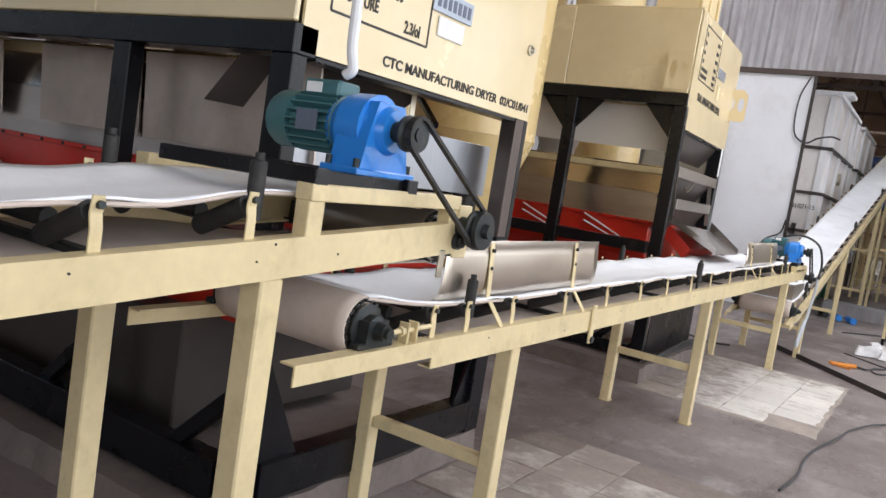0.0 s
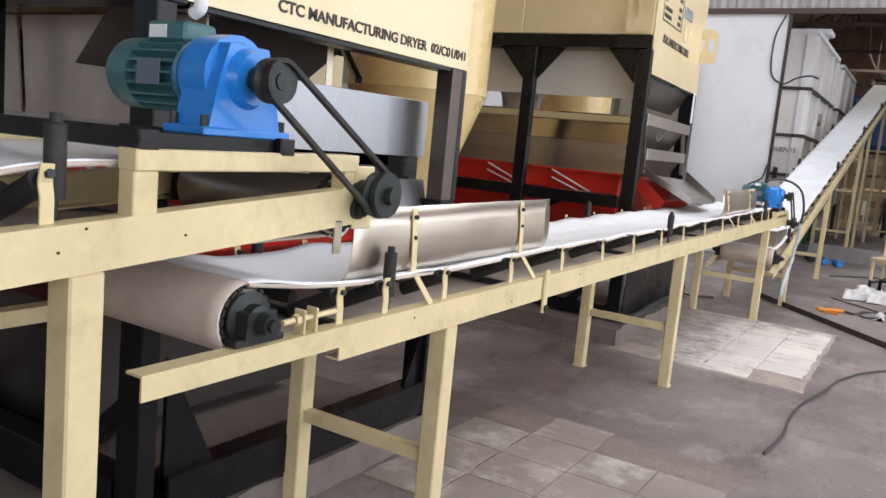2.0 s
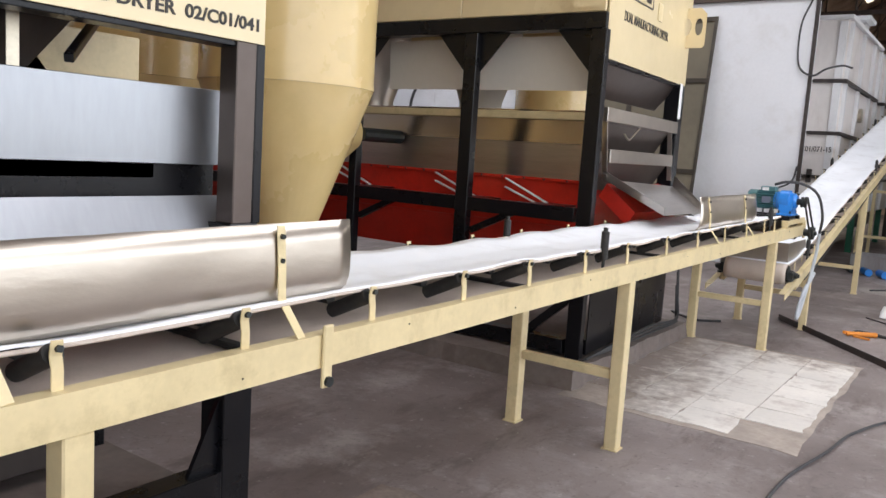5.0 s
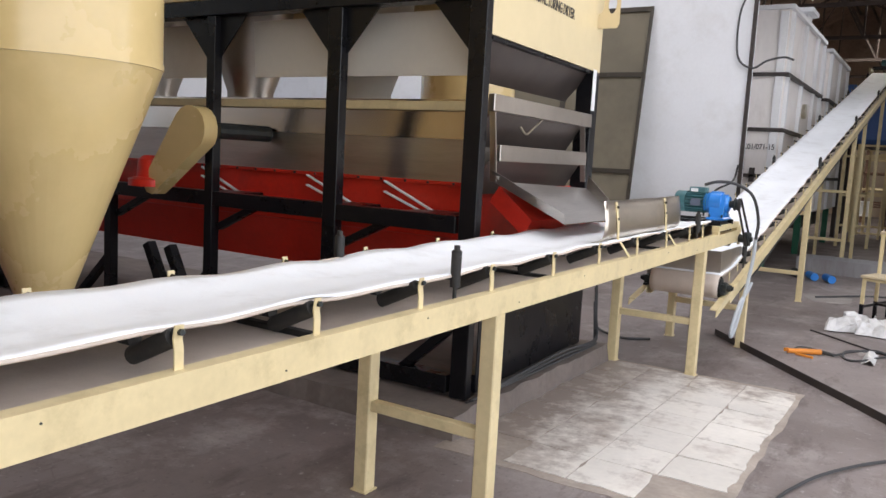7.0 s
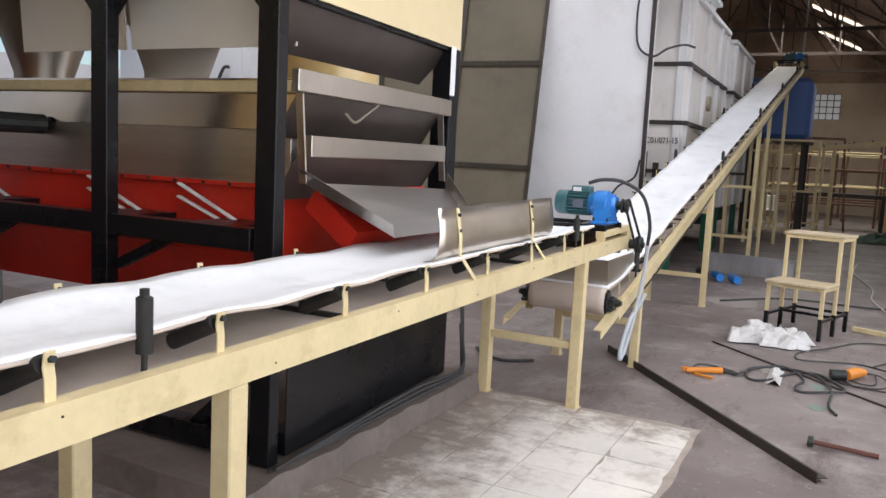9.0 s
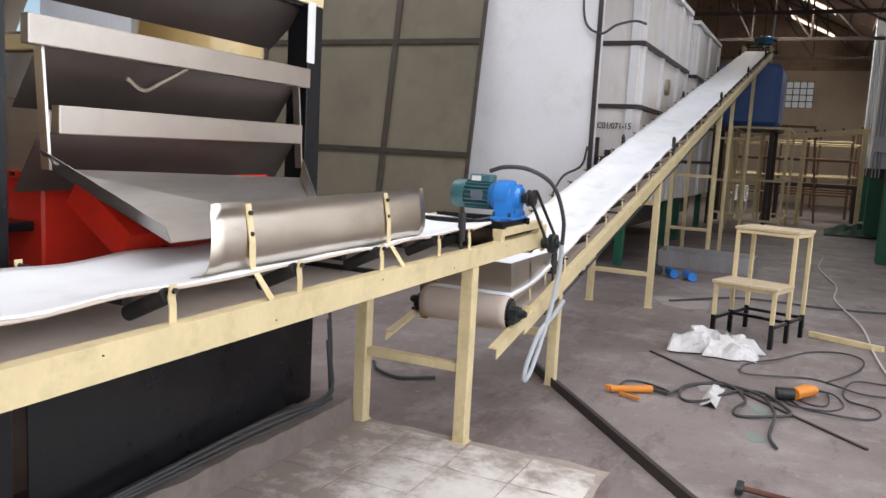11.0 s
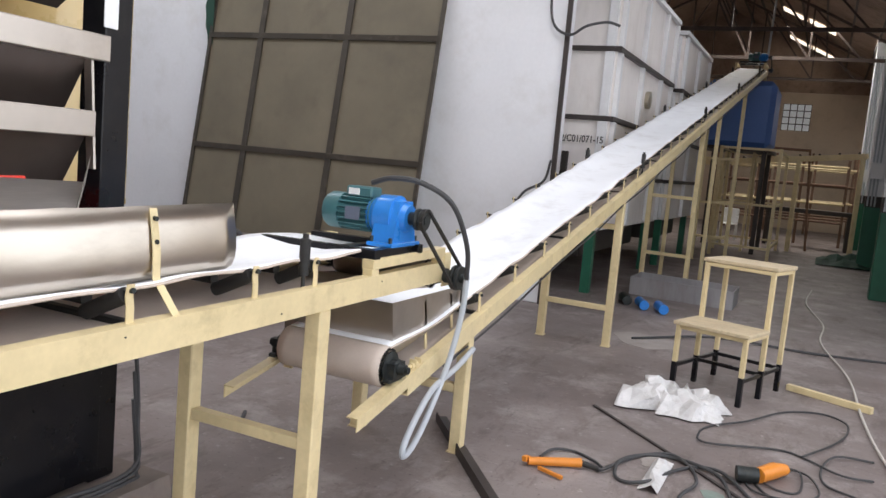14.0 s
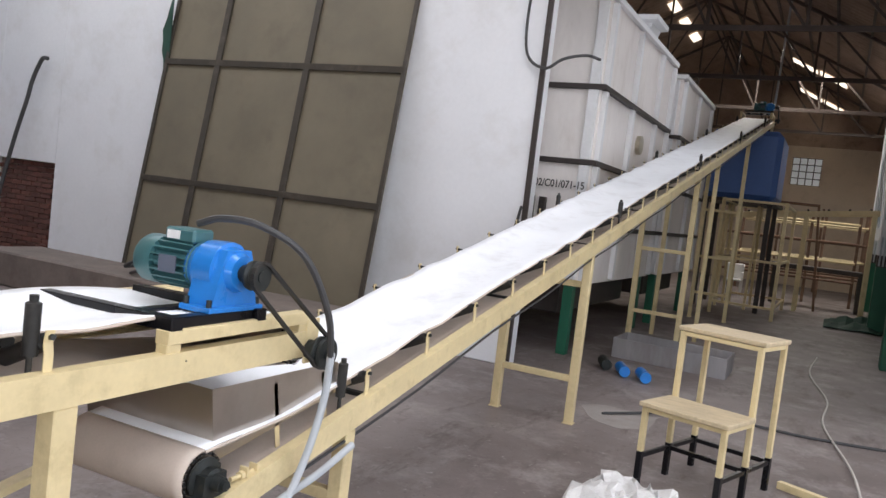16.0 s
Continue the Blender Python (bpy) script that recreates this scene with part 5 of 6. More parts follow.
sweep(b, [(-6.6, 14.2, 0.44), (-6.3, 14.1, 0.5), (-6.0, 14.3, 0.46), (-6.3, 14.35, 0.56), (-6.7, 14.2, 0.5), (-6.3, 14.15, 0.62), (-5.9, 14.2, 0.48)], 0.02, 7)
solid("cable_heap", b, CABLE, "heap of black cable on the bench", "cable")

br = thing("brick_infill", (-10.56, 15.75, 0), "dark red bricks closing an old opening", "brickwork", kind="structure")
part("mortar_bed", bx(-11.25, -9.88, 15.72, 15.84, 0, 1.53, 0), GROUT, br)

# ---- tanks behind the wall ----


def tank(x0, x1, y0, y1, z0, z1, bands, cols, fcols, label):
    t = thing("process_tank", ((x0 + x1) / 2, (y0 + y1) / 2, 0), label, "tank", "white tanks")
    part("shell", bx(x0, x1, y0, y1, z0, z1, 0.01), TANK, t, "white-painted steel shell")
    for z in bands:
        b = bmesh.new()
        box(b, x0 - 0.05, x1 + 0.07, y0 - 0.07, y0 + 0.001, z - 0.03, z + 0.03)
        box(b, x1 + 0.0, x1 + 0.071, y0, y1, z - 0.031, z + 0.029)
        part("belt_angle", b, BAND, t, "brown-black angle bar")
    levels = [z0] + list(bands) + [z1]
    for za, zb in zip(levels, levels[1:]):
        for y in cols:
            part("rib", bx(x1, x1 + 0.06, y - 0.05, y + 0.05, za + 0.033, zb - 0.033), TANK_RIB, t)
        for x in fcols:
            part("rib", bx(x - 0.06, x + 0.06, y0 - 0.055, y0, za + 0.033, zb - 0.033), TANK_RIB, t)
    part("rim", bx(x0 - 0.05, x1 + 0.06, y0 - 0.06, y1 + 0.05, z1, z1 + 0.07), TANK_RIB, t)
    for x in (x0 + 0.15, x1 - 0.12):
        for y in (y0 + 0.15, y1 - 0.15):
            part("leg", bx(x - 0.06, x + 0.06, y - 0.06, y + 0.06, 0, z0), GREEN, t, "green-painted leg")
    part("belly", bx(x0 + 0.3, x1 - 0.3, y0 + 0.3, y1 - 0.3, z0 - 0.4, z0, 0.02), BAND, t)
    return t


T1 = tank(-4.9, -2.27, 16.85, 20.7, 0.85, 4.2, (1.55, 2.30, 3.18), (16.95, 18.3, 19.7, 20.62), (-2.35, -3.4), "tall white riveted steel tank with dark bands")
lettering("02/C01/071-15", 0.125, pose(-2.93, 16.79, 1.98, 90, 0, 0), T1, "stencil_lettering", stretch=0.82)
b = bmesh.new()
for x in (-2.95, -2.80, -2.62):
    box(b, x - 0.04, x + 0.04, 16.78, 16.85, 1.45, 1.85 if x < -2.7 else 1.68)
part("valve_stub", b, BAND, T1)
b = bmesh.new()
rod(b, (-2.27, 18.9, 2.75), (-2.21, 18.9, 2.75), 0.13, 16)
part("hatch", b, ZINC, T1)
tank(-4.9, -2.23, 21.4, 24.6, 0.85, 4.15, (1.55, 2.30, 3.18), (21.5, 23.0, 24.5), (-2.35, -3.4), "tall white steel tank with dark bands")
hp = thing("feed_hopper", (-2.8, 20.2, 4.27), "white flared hopper on top of the tank", "hopper")
b = bmesh.new()
lathe(b, (-2.75, 19.9, 4.275), (0, 0, 1), [(0, 0.3), (0.35, 0.42), (0.38, 0.55), (0.45, 0.56)], 4)
part("hopper_body", b, TANK_RIB, hp)
b = bmesh.new()
sweep(b, [(-2.62, 15.55, 4.3), (-2.75, 15.55, 3.9), (-2.72, 15.52, 3.3), (-2.5, 15.5, 3.12), (-2.3, 15.5, 3.22), (-2.1, 15.6, 3.28), (-1.95, 15.6, 3.24)], 0.016, 6)
solid("wall_cable", b, CABLE, "black cable hanging at the wall's edge", "cable")
b = bmesh.new()
sweep(b, [(-2.56, 15.52, 1.7), (-2.62, 15.5, 1.45), (-2.85, 15.5, 1.3), (-2.98, 15.5, 1.05), (-3.0, 15.5, 0.9)], 0.016, 6)
solid("wall_cable", b, CABLE, "black cable looping off the wall's edge", "cable")

# ---- far end: platforms, blue tank ----


def platform(x0, x1, y0, y1, top, rails, legs_y):
    t = thing("steel_platform", ((x0 + x1) / 2, (y0 + y1) / 2, 0), "cream-painted tubular steel platform frame", "platform", "platforms")
    for x in (x0, x1):
        for y in legs_y:
            part("leg", bx(x - 0.035, x + 0.035, y - 0.035, y + 0.035, 0, top), CREAM, t)
    for z in rails:
        for y in legs_y:
            part("rail", bx(x0 + 0.036, x1 - 0.036, y - 0.025, y + 0.025, z - 0.025, z + 0.025), CREAM, t)
        for x in (x0, x1):
            for ya, yb in zip(legs_y, legs_y[1:]):
                part("rail", bx(x - 0.024, x + 0.024, ya + 0.036, yb - 0.036, z - 0.024, z + 0.024), CREAM, t)
    return t


platform(-1.85, -0.62, 25.2, 28.8, 2.45, (0.25, 1.2, 2.42), (25.4, 28.8))
cf = thing("conveyor_frame", (-0.8, 29.1, 0), "cream-painted frame of a raised conveyor at the far end", "conveyor frame")
for dy in (0, 0.6):
    b = bmesh.new()
    bar(b, (-2.9, 29.1 + dy, 2.12), (1.2, 29.1 + dy, 2.6), 0.06, 0.12)
    part("side_rail", b, CREAM, cf)
for x, dy in ((-0.37, 0), (-0.37, 0.6), (-2.3, 0), (-2.3, 0.6), (1.1, 0), (1.1, 0.6)):
    top = 2.06 + (x + 2.9) * 0.117
    part("leg", bx(x - 0.05, x + 0.05, 29.06 + dy, 29.14 + dy, 0, top), CREAM, cf)
for k in range(9):
    x = -2.6 + 0.45 * k
    b = bmesh.new()
    rod(b, (x, 29.1, 2.2 + (x + 2.9) * 0.117), (x, 29.7, 2.2 + (x + 2.9) * 0.117), 0.03, 8)
    part("idler", b, RUBBER, cf)
pf = thing("portal_frame", (-0.6, 29.95, 0), "rust-brown steel portal frame standing on the floor", "steel frame")
for xa, xb in ((-1.33, -1.135), (0.06, -0.15)):
    b = bmesh.new()
    bar(b, (xa, 29.95, 0), (xb, 29.95, 2.66), 0.06, 0.06)
    part("upright", b, RUSTY, pf)
b = bmesh.new()
bar(b, (-1.16, 29.95, 2.68), (-0.12, 29.95, 2.67), 0.06, 0.07)
part("top_bar", b, RUSTY, pf)
db = thing("machine_bench", (0.0, 31.4, 0), "dark steel bench with a thick top", "bench")
part("bench_top", bx(-1.15, 1.15, 31.1, 31.8, 0.98, 1.10, 0.01), BAND, db)
for x in (-1.05, 1.05):
    for y in (31.16, 31.74):
        part("leg", bx(x - 0.05, x + 0.05, y - 0.05, y + 0.05, 0, 0.98), BAND, db)
bt = thing("blue_tank", (-1.65, 26.9, 0), "square blue plastic tank on a steel stand", "tank")
b = bmesh.new()
box(b, -2.5, -0.95, 26.6, 28.6, 2.5, 4.05, 0.12)
part("tank_body", b, BLUE_TANK, bt)
for x in (-2.4, -1.05):
    for y in (26.7, 28.5):
        part("leg", bx(x - 0.05, x + 0.05, y - 0.05, y + 0.05, 0, 2.42), BAND, bt)
part("deck", bx(-2.55, -0.9, 26.55, 28.65, 2.42, 2.5), BAND, bt)
for k, (y, x0, x1) in enumerate(((33, -2.8, 0.9), (36, -2.5, 1.2), (39, -3, 1.2))):
    r = thing("pipe_rack", ((x0 + x1) / 2, y, 0), "dark steel rack with horizontal pipes", "rack", "pipe racks")
    for i in range(4):
        x = x0 + (x1 - x0) * i / 3
        part("upright", bx(x - 0.04, x + 0.04, y - 0.04, y + 0.04, 0, 2.6 + 0.2 * k), RUSTY, r)
    for i in range(4):
        b = bmesh.new()
        rod(b, (x0, y - 0.06, 0.7 + 0.55 * i), (x1, y - 0.06, 0.72 + 0.55 * i), 0.035, 8)
        part("pipe", b, CREAM if i % 2 else RUSTY, r)
b = bmesh.new()
rod(b, (-1.35, 27.9, 4.75), (-1.3, 28.0, 8.0), 0.025, 8)
solid("hanging_pipe", b, CONDUIT, "thin pipe rising from the conveyor head to the roof", "pipe", "structure")

# ---- the aisle: stool and clutter ----
st = thing("step_stool", (-0.2, 13.3, 0), "cream steel two-step stool with black feet", "stool")
ang = Matrix.Translation((-0.567, 12.90, 0)) @ pose(0, 0, 0, 0, 0, -17)
W = 0.56


def stool_bar(name, a, c, s, material):
    b = bmesh.new()
    bar(b, a, c, s, s, b=0.003)
    bmesh.ops.transform(b, matrix=ang, verts=b.verts)
    part(name, b, material, st)


for x in (0.018, W - 0.018):
    for y, top in ((0.018, 0.51), (0.40, 0.985), (0.78, 0.985)):
        stool_bar("leg", (x, y, 0.22), (x, y, top), 0.035, CREAM)
        stool_bar("foot", (x, y, 0), (x, y, 0.22), 0.037, BLACK)
    stool_bar("side_rail", (x, 0.036, 0.19), (x, 0.76, 0.19), 0.028, BLACK)
    stool_bar("seat_rail", (x, 0.036, 0.495), (x, 0.38, 0.495), 0.03, CREAM)
    stool_bar("seat_rail", (x, 0.42, 0.97), (x, 0.76, 0.97), 0.03, CREAM)
for y, z, k in ((0.018, 0.495, CREAM), (0.40, 0.97, CREAM), (0.78, 0.97, CREAM), (0.40, 0.19, BLACK), (0.78, 0.19, BLACK)):
    stool_bar("cross_rail", (0.036, y, z), (W - 0.036, y, z), 0.028, k)
for y0, y1, z in ((-0.02, 0.39, 0.512), (0.38, 0.80, 0.988)):
    b = bmesh.new()
    box(b, -0.015, W + 0.015, y0, y1, z, z + 0.03, 0.005)
    bmesh.ops.transform(b, matrix=ang, verts=b.verts)
    part("tread", b, WOOD, st, "worn pale tread")

# crumpled sack
b = bmesh.new()
rows = []
for i in range(19):
    row = []
    for j in range(13):
        u, v = i / 18, j / 12
        x = -0.80 + 0.70 * u + 0.10 * noise.noise((u * 5, v * 5, 9))
        y = 12.14 + 0.50 * v + 0.10 * noise.noise((u * 5, v * 5, 4))
        e = min(u, 1 - u, v, 1 - v) * 5
        z = 0.012 + min(e, 1) ** 0.6 * (0.05 + 0.13 * abs(noise.noise((u * 5, v * 4, 1))) + 0.07 * random.random())
        row.append((x, y, z))
    rows.append(row)
sheet(b, rows)
sk = part("plastic_sack", b, SACK, None, thick=0.004)
tagged(sk, "crumpled white woven plastic sack on the floor", "sack")

b = bmesh.new()
bar(b, (-1.62, 11.02, 0.03), (0.10, 8.83, 0.03), 0.06, 0.006, b=0)
bar(b, (-1.645, 11.0, 0.03), (0.075, 8.81, 0.03), 0.006, 0.06, b=0)
solid("angle_iron", b, BAND, "long dark steel angle bar lying on the floor", "steel bar")
b = bmesh.new()
bar(b, (-0.92, 12.02, 0.008), (0.62, 10.47, 0.008), 0.022, 0.012)
solid("flat_bar", b, BAND, "long thin dark steel rod on the floor", "steel bar")
b = bmesh.new()
bar(b, (0.26, 13.62, 0.025), (0.86, 13.33, 0.025), 0.05, 0.05)
solid("loose_tube", b, CREAM, "cream-painted offcut of square tube", "steel bar")

eh = thing("electrode_holder", (-0.93, 10.68, 0), "orange welding electrode holder on its cable", "welding tool")
b = bmesh.new()
rod(b, (-0.93, 10.68, 0.03), (-0.68, 10.84, 0.03), 0.022, 12, 0.026)
bar(b, (-0.93, 10.68, 0.04), (-0.96, 10.69, 0.035), 0.035, 0.03)
bar(b, (-0.86, 10.65, 0.02), (-0.71, 10.59, 0.02), 0.02, 0.02)
part("handle", b, ORANGE, eh, smooth=True)
b = bmesh.new()
rod(b, (-0.68, 10.84, 0.03), (-0.58, 10.84, 0.02), 0.018, 10, 0.013)
part("cable_sleeve", b, RUBBER, eh, smooth=True)
gr = thing("angle_grinder", (0.2, 11.25, 0), "black and orange angle grinder lying on the floor", "grinder")
b = bmesh.new()
rod(b, (0.09, 11.22, 0.045), (0.2, 11.25, 0.05), 0.045, 12, 0.042)
part("gear_head", b, IRON, gr, smooth=True)
b = bmesh.new()
rod(b, (0.2, 11.25, 0.05), (0.27, 11.39, 0.05), 0.042, 12, 0.046)
rod(b, (0.27, 11.39, 0.05), (0.33, 11.47, 0.045), 0.046, 12, 0.03)
part("motor_housing", b, ORANGE, gr, smooth=True)
b = bmesh.new()
lathe(b, (0.06999999999999999, 11.200000000000001, 0.004), (0.1, 0, 1), [(0, 0.055), (0.004, 0.055)], 18)
part("disc", b, BAND, gr)
hm = thing("hammer", (0.2, 9.43, 0), "steel hammer with a worn wooden handle", "hammer")
b = bmesh.new()
rod(b, (0.03, 9.43, 0.03), (0.38, 9.42, 0.018), 0.015, 8)
part("handle", b, BRICK, hm)
b = bmesh.new()
bar(b, (0.02, 9.37, 0.03), (0.02, 9.49, 0.03), 0.035, 0.035, b=0.006)
part("head", b, IRON, hm)


def cable(name, pts, r, material, label):
    b = bmesh.new()
    sweep(b, [(x, y, r + 0.002 + (0.012 if i % 3 == 1 else 0)) for i, (x, y) in enumerate(pts)], r, 7)
    return solid(name, b, material, label, "cable", smooth=True)


cable("welding_cable", [(-0.59, 10.84), (-0.55, 10.86), (-0.48, 11.13), (-0.38, 11.3), (-0.26, 11.33), (-0.14, 11.2), (-0.09, 11.0), (-0.13, 10.78), (-0.13, 10.68), (-0.06, 10.66), (0.12, 10.74), (0.2, 10.89), (0.16, 11.02), (0.02, 11.23), (-0.12, 11.26), (-0.23, 11.1), (-0.31, 10.84), (-0.42, 10.78), (-0.49, 10.84), (-0.51, 11.04), (-0.42, 11.25), (-0.28, 11.32), (-0.12, 11.26), (0.01, 11.19), (0.08, 10.97), (0.11, 10.73), (0.1, 10.37), (0.15, 10.17)], 0.010, CABLE, "grey welding cable in loose loops")
cable("grinder_lead", [(0.33, 11.62), (0.41, 11.53), (0.41, 11.26), (0.31, 11.21), (0.18, 11.29), (0.12, 11.36), (0.17, 11.14), (0.28, 11.06), (0.43, 11.14), (0.51, 11.31), (0.45, 11.52), (0.33, 11.61)], 0.006, CABLE, "black grinder lead in loose loops")
cable("extension_lead", [(0.79, 11.72), (0.62, 11.66), (0.43, 11.86), (0.26, 11.92), (-0.13, 11.71), (-0.2, 11.92), (-0.15, 12.13), (0.05, 12.37), (0.27, 12.85), (0.51, 13.01), (0.67, 12.83), (0.67, 12.58), (0.58, 12.27), (0.41, 11.85)], 0.007, CABLE, "thin black extension lead")
cable("spare_lead", [(0.81, 12.09), (0.6, 12.0), (0.52, 11.74), (0.54, 11.47), (0.7, 11.32), (0.72, 11.2), (0.63, 11.07), (0.43, 11.01), (0.26, 11.1), (0.16, 11.3), (0.12, 11.36)], 0.007, CABLE, "thin black lead in a loose loop")
cable("holder_wire", [(-0.91, 10.83), (-0.88, 10.96), (-0.78, 11.04), (-0.64, 10.97), (-0.57, 10.87)], 0.008, CABLE, "short black wire behind the welding tool")
cable("power_lead", [(-0.58, 5.1), (-0.54, 5.48), (-0.56, 5.9), (-0.54, 6.33), (-0.45, 6.8), (-0.42, 7.15), (-0.38, 7.36), (-0.25, 7.7), (0.0, 8.16), (0.3, 8.4), (0.9, 8.9)], 0.009, CABLE, "grey cable snaking over the floor")
cable("pale_lead", [(0.35, 20.8), (0.30, 19.0), (0.52, 17.3), (0.5, 16.0), (0.72, 14.4), (0.78, 13.2), (0.85, 12.3), (1.0, 11.2)], 0.010, CABLE_PALE, "pale cable running along the floor")
cable("dark_lead", [(-1.2, 14.5), (-0.5, 15.2), (0.4, 15.3), (1.2, 15.5), (2.0, 15.7)], 0.012, CABLE, "dark cable across the floor")
cable("short_wire", [(-2.6, 10.35), (-2.45, 10.15), (-2.25, 10.1), (-2.05, 10.25)], 0.012, CABLE, "short piece of black hose on the floor")

gb = thing("galvanised_box", (-1.2, 17.6, 0), "shallow galvanised steel box on the floor", "box")
b = bmesh.new()
for a, c in (((-1.9, 17.5), (-0.55, 17.4)), ((-1.9, 18.2), (-0.55, 18.1)), ((-1.9, 17.5), (-1.9, 18.2)), ((-0.55, 17.4), (-0.55, 18.1))):
    bar(b, (*a, 0.12), (*c, 0.12), 0.012, 0.24)
part("box_wall", b, ZINC_SHEET, gb)
for k, (x, y) in enumerate(((-1.45, 16.3), (-1.2, 16.2), (-1.7, 16.5))):
    b = bmesh.new()
    rod(b, (x, y, 0.065), (x - 0.12, y + 0.28, 0.065), 0.06, 12)
    s = solid("blue_canister", b, BLUE if k < 2 else IRON, "small blue motor part lying on the floor" if k < 2 else "dark motor part lying on the floor", "machine part", group="loose machine parts", smooth=True)
b = bmesh.new()
rows = [[(0.35 + 0.14 * i, 26.0 + 0.2 * j, 0.02 + 0.30 * max(0, 1 - ((i - 5) / 5.2) ** 2) * max(0, 1 - ((j - 5) / 5.2) ** 2) * (0.6 + noise.noise((i * 0.6, j * 0.6, 0)))) for i in range(11)] for j in range(11)]
sheet(b, rows)
tp = part("tarpaulin", b, TARP, None, thick=0.01)
tagged(tp, "heap of dark green netting on the floor", "netting")

b = bmesh.new()
sheet(b, [[(-0.33 + 0.035 * i + 0.02 * noise.noise((i, j, 5)) - 0.02, 11.24 - 0.10 * j, 0.006 + 0.05 * random.random() * (0 < i < 3)) for i in range(4)] for j in range(6)])
tagged(part("paper_packet", b, SACK, None, thick=0.003), "torn white paper packet on the floor", "packet")
chs = thing("plastic_chair", (-1.1, 29.5, 0), "white plastic garden chair", "chair")
chs.location = (-2.1, 31.6, 0)
part("seat", bx(-1.35, -0.87, 29.3, 29.75, 0.42, 0.46, 0.015), PLASTIC_WHITE, chs)
part("backrest", bx(-1.35, -0.87, 29.72, 29.77, 0.46, 0.9, 0.02), PLASTIC_WHITE, chs)
for x in (-1.33, -0.89):
    for y in (29.33, 29.72):
        part("leg", bx(x - 0.02, x + 0.02, y - 0.02, y + 0.02, 0, 0.42), PLASTIC_WHITE, chs)
    part("armrest", bx(x - 0.025, x + 0.025, 29.32, 29.74, 0.64, 0.67, 0.01), PLASTIC_WHITE, chs)

for k, (x, y) in enumerate(((0.03, 10.32), (0.01, 10.91))):
    b = bmesh.new()
    prism(b, [(x + 0.09 * math.cos(a * math.pi / 9) * (0.6 + 0.9 * abs(noise.noise((a * 0.9, k, 3)))), y + 0.11 * math.sin(a * math.pi / 9) * (0.5 + 0.9 * abs(noise.noise((a * 1.1, k, 8)))), 0.0012) for a in range(18)], (0, 0, 0.001))
    tagged(solid("paint_spot", b, MINT, "dried mint-green paint spot on the floor", "stain"), kind="stuff")

# powder spills
for k, (x, y, rx, ry) in enumerate(((-1.0, 14.6, 0.5, 0.55), (-0.75, 10.9, 0.16, 0.14), (-0.35, 11.2, 0.1, 0.16))):
    b = bmesh.new()
    ring = [(x + rx * math.cos(a * math.pi / 16) * (0.7 + 0.45 * noise.noise((math.cos(a * math.pi / 16) * 1.5, math.sin(a * math.pi / 16) * 1.5, k))), y + ry * math.sin(a * math.pi / 16) * (0.7 + 0.45 * noise.noise((math.cos(a * math.pi / 16) * 1.5, math.sin(a * math.pi / 16) * 1.5, k + 7))), 0.001) for a in range(32)]
    prism(b, ring, (0, 0, 0.002))
    tagged(solid("powder_spill", b, DUST, "thin pale powder spilt on the floor", "spill"), kind="stuff")

# ---- bricks and tiles, one by one ----
brick_me = None
for r in range(20):
    for c in range(7):
        x = -11.25 + (0.11 if r % 2 else 0) + c * 0.225
        if x + 0.212 > -9.885:
            continue
        if brick_me is None:
            b = bx(0, 0.212, 0, 0.05, 0, 0.065, 0.004)
            brick_me = bpy.data.meshes.new("brick")
            b.to_mesh(brick_me)
            b.free()
            brick_me.materials.append(BRICK)
        o = new("brick", brick_me)
        o.parent = br
        o.location = Vector((x, 15.68 + 0.012 * random.random(), 0.005 + r * 0.076)) - Vector(br.location)


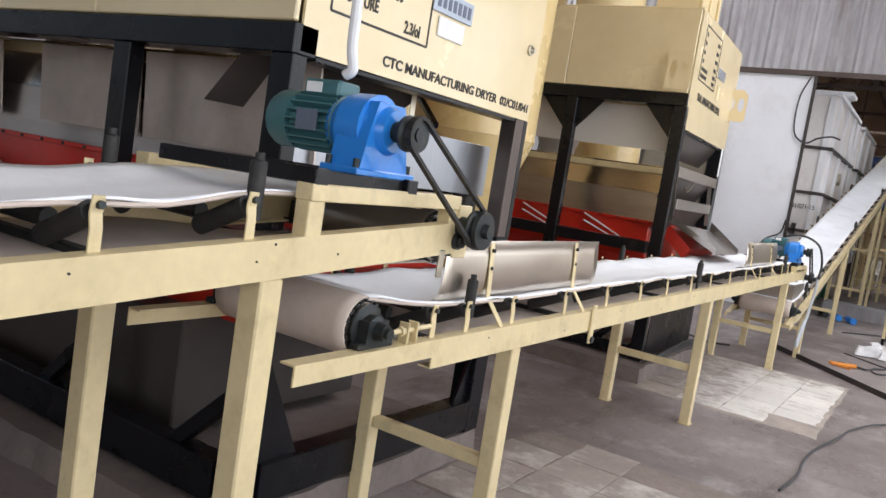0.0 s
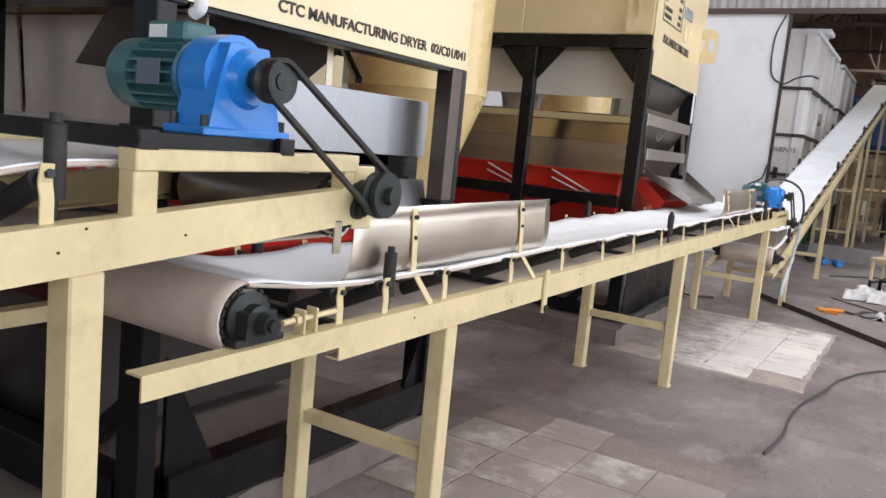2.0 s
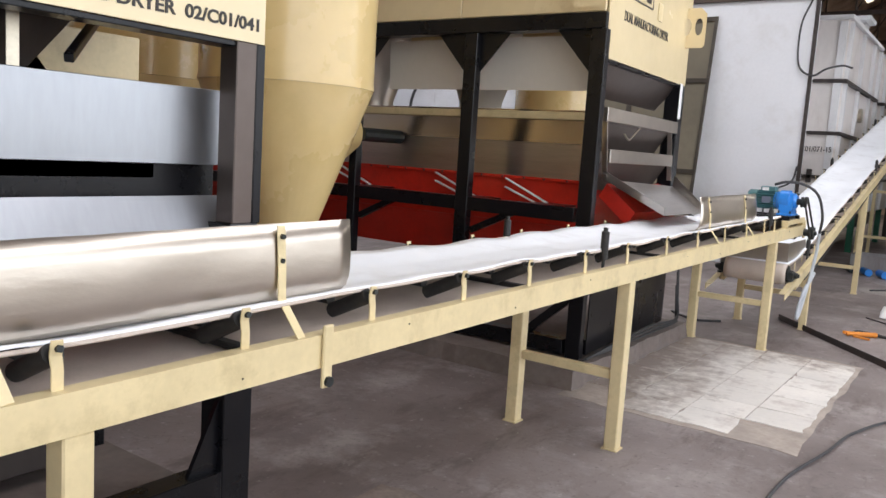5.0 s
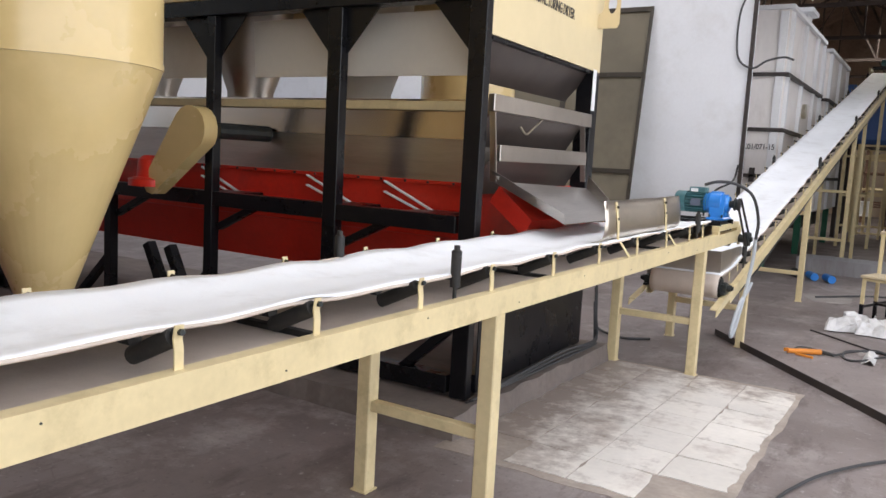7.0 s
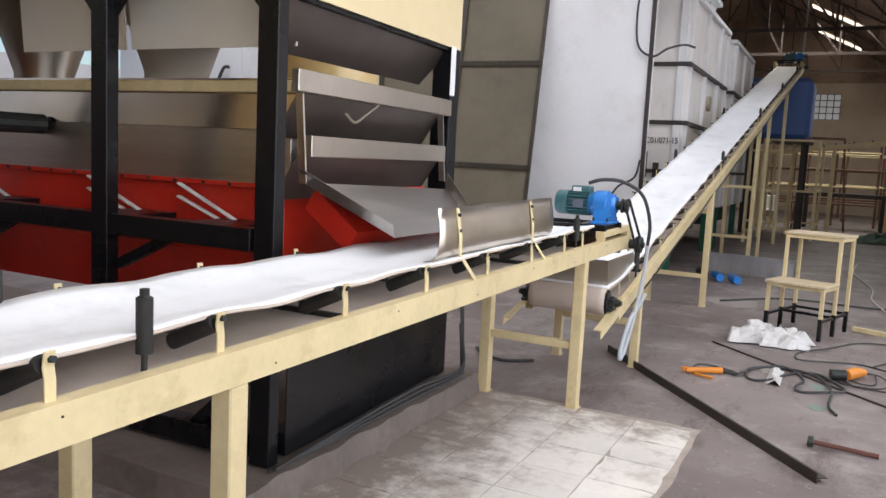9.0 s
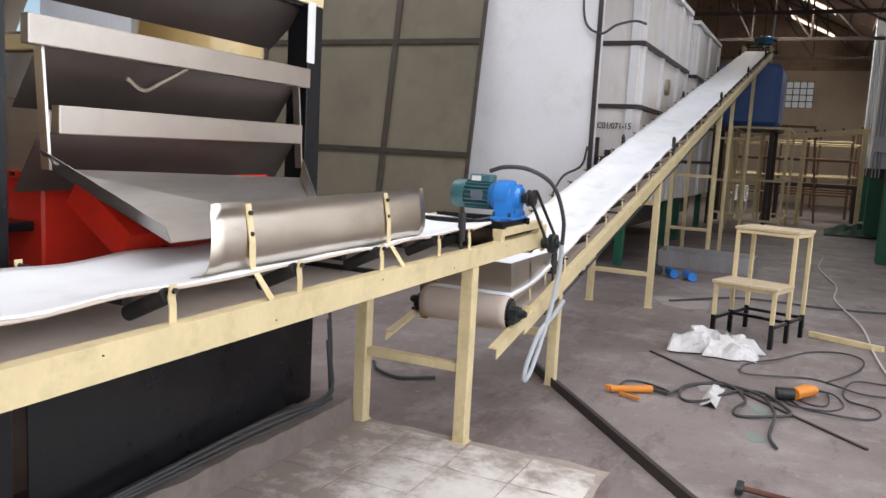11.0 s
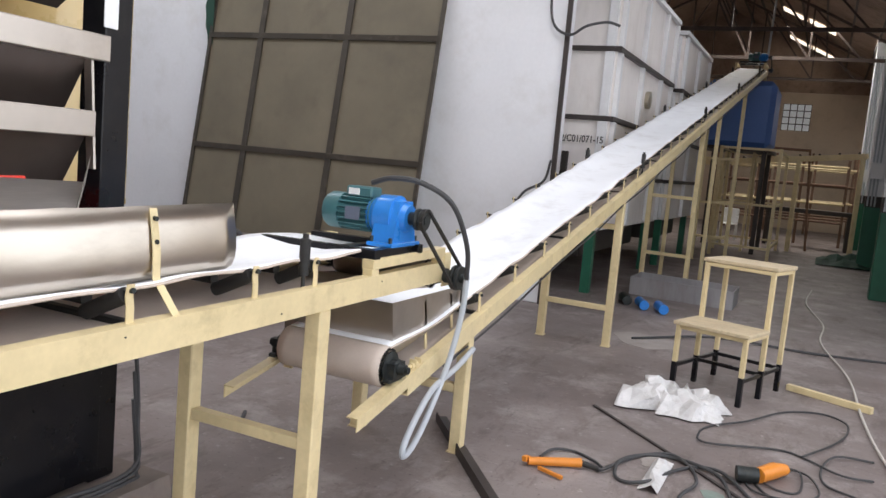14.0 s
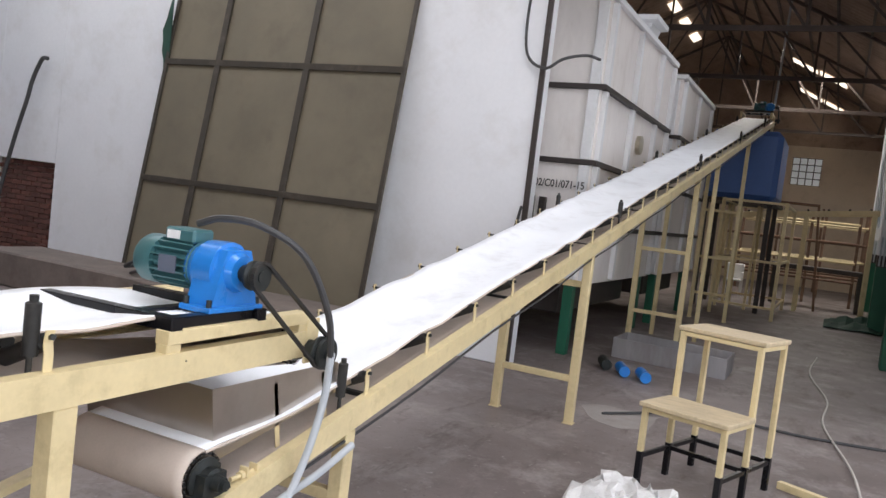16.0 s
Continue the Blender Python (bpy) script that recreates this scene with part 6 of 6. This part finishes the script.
def tile_patch(name, corners, size, jag, clean, label, missing=()):
    """A worn patch of square tiles inside a four-sided outline, on a ragged mortar bed."""
    P = [Vector((*c, 0)) for c in corners]
    t = thing(name, (sum(p.x for p in P) / 4, sum(p.y for p in P) / 4, 0), label, "floor tiles", kind="structure")

    def inside(x, y, grow=0.0):
        for i in range(4):
            a, c = P[i], P[(i + 1) % 4]
            if (c.x - a.x) * (y - a.y) - (c.y - a.y) * (x - a.x) < -grow:
                return False
        return True
    bed = bmesh.new()
    m = t.location
    ring = []
    for i in range(4):
        a, c = P[i], P[(i + 1) % 4]
        for k in range(24):
            p = a.lerp(c, k / 24)
            d = (p - m) * ((1.05 if clean else 0.99) + jag * noise.noise((p.x * 4, p.y * 4, 0)) + 0.3 * jag * noise.noise((p.x * 15, p.y * 15, 3)))
            ring.append((m.x + d.x, m.y + d.y, 0.0005))
    prism(bed, ring, (0, 0, 0.0025))
    part("mortar_bed", bed, PALE_MORTAR if clean else GROUT, t, "dirty pale mortar bed")

    def cut(seed, edge):
        """A square tile's outline; chipped along its rim where it lies at the patch's edge."""
        s = size - 0.006
        pts = []
        for k in range(24):
            u = (k % 6) / 6
            px, py = ((u, 0), (1, u), (1 - u, 1), (0, 1 - u))[k // 6]
            chip = 0.012 * max(0, noise.noise((px * 7 + seed, py * 7, 2)))
            if edge:
                chip = 0.10 * max(0, noise.noise((px * 2.2 + seed * 1.7, py * 2.2, seed)))
            pts.append(((px - 0.5) * (1 - 2 * chip) * s + size / 2, (py - 0.5) * (1 - 2 * chip) * s + size / 2, 0.002))
        b = bmesh.new()
        prism(b, pts, (0, 0, 0.005))
        bmesh.ops.recalc_face_normals(b, faces=b.faces)
        me = bpy.data.meshes.new("tile")
        b.to_mesh(me)
        b.free()
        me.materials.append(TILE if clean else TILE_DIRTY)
        return me
    whole, chipped = [cut(k, False) for k in range(5)], [cut(k + 10, True) for k in range(6)]
    x0, x1 = min(p.x for p in P), max(p.x for p in P)
    y0, y1 = min(p.y for p in P), max(p.y for p in P)
    for i in range(int((x1 - x0) / size + 0.01)):
        for j in range(int((y1 - y0) / size + 0.01)):
            x, y = x0 + i * size, y0 + j * size
            if (i, j) in missing or not inside(x + size / 2, y + size / 2, 0.02):
                continue
            edge = not all(inside(x + dx * 1.2, y + dy * 1.2) for dx in (-0.1, size) for dy in (-0.1, size))
            o = new("tile", random.choice(chipped if edge else whole))
            o.parent = t
            o.location = Vector((x, y, 0.0012 * random.random())) - Vector(t.location)


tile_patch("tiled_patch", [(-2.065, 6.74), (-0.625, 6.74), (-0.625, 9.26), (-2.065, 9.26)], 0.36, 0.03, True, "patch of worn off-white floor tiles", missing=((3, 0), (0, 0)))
tile_patch("tiled_patch", [(-2.05, 3.32), (-0.61, 3.32), (-0.61, 4.76), (-2.05, 4.76)], 0.36, 0.05, False, "patch of broken dirty floor tiles", missing=((0, 3), (3, 3), (2, 3), (3, 0)))
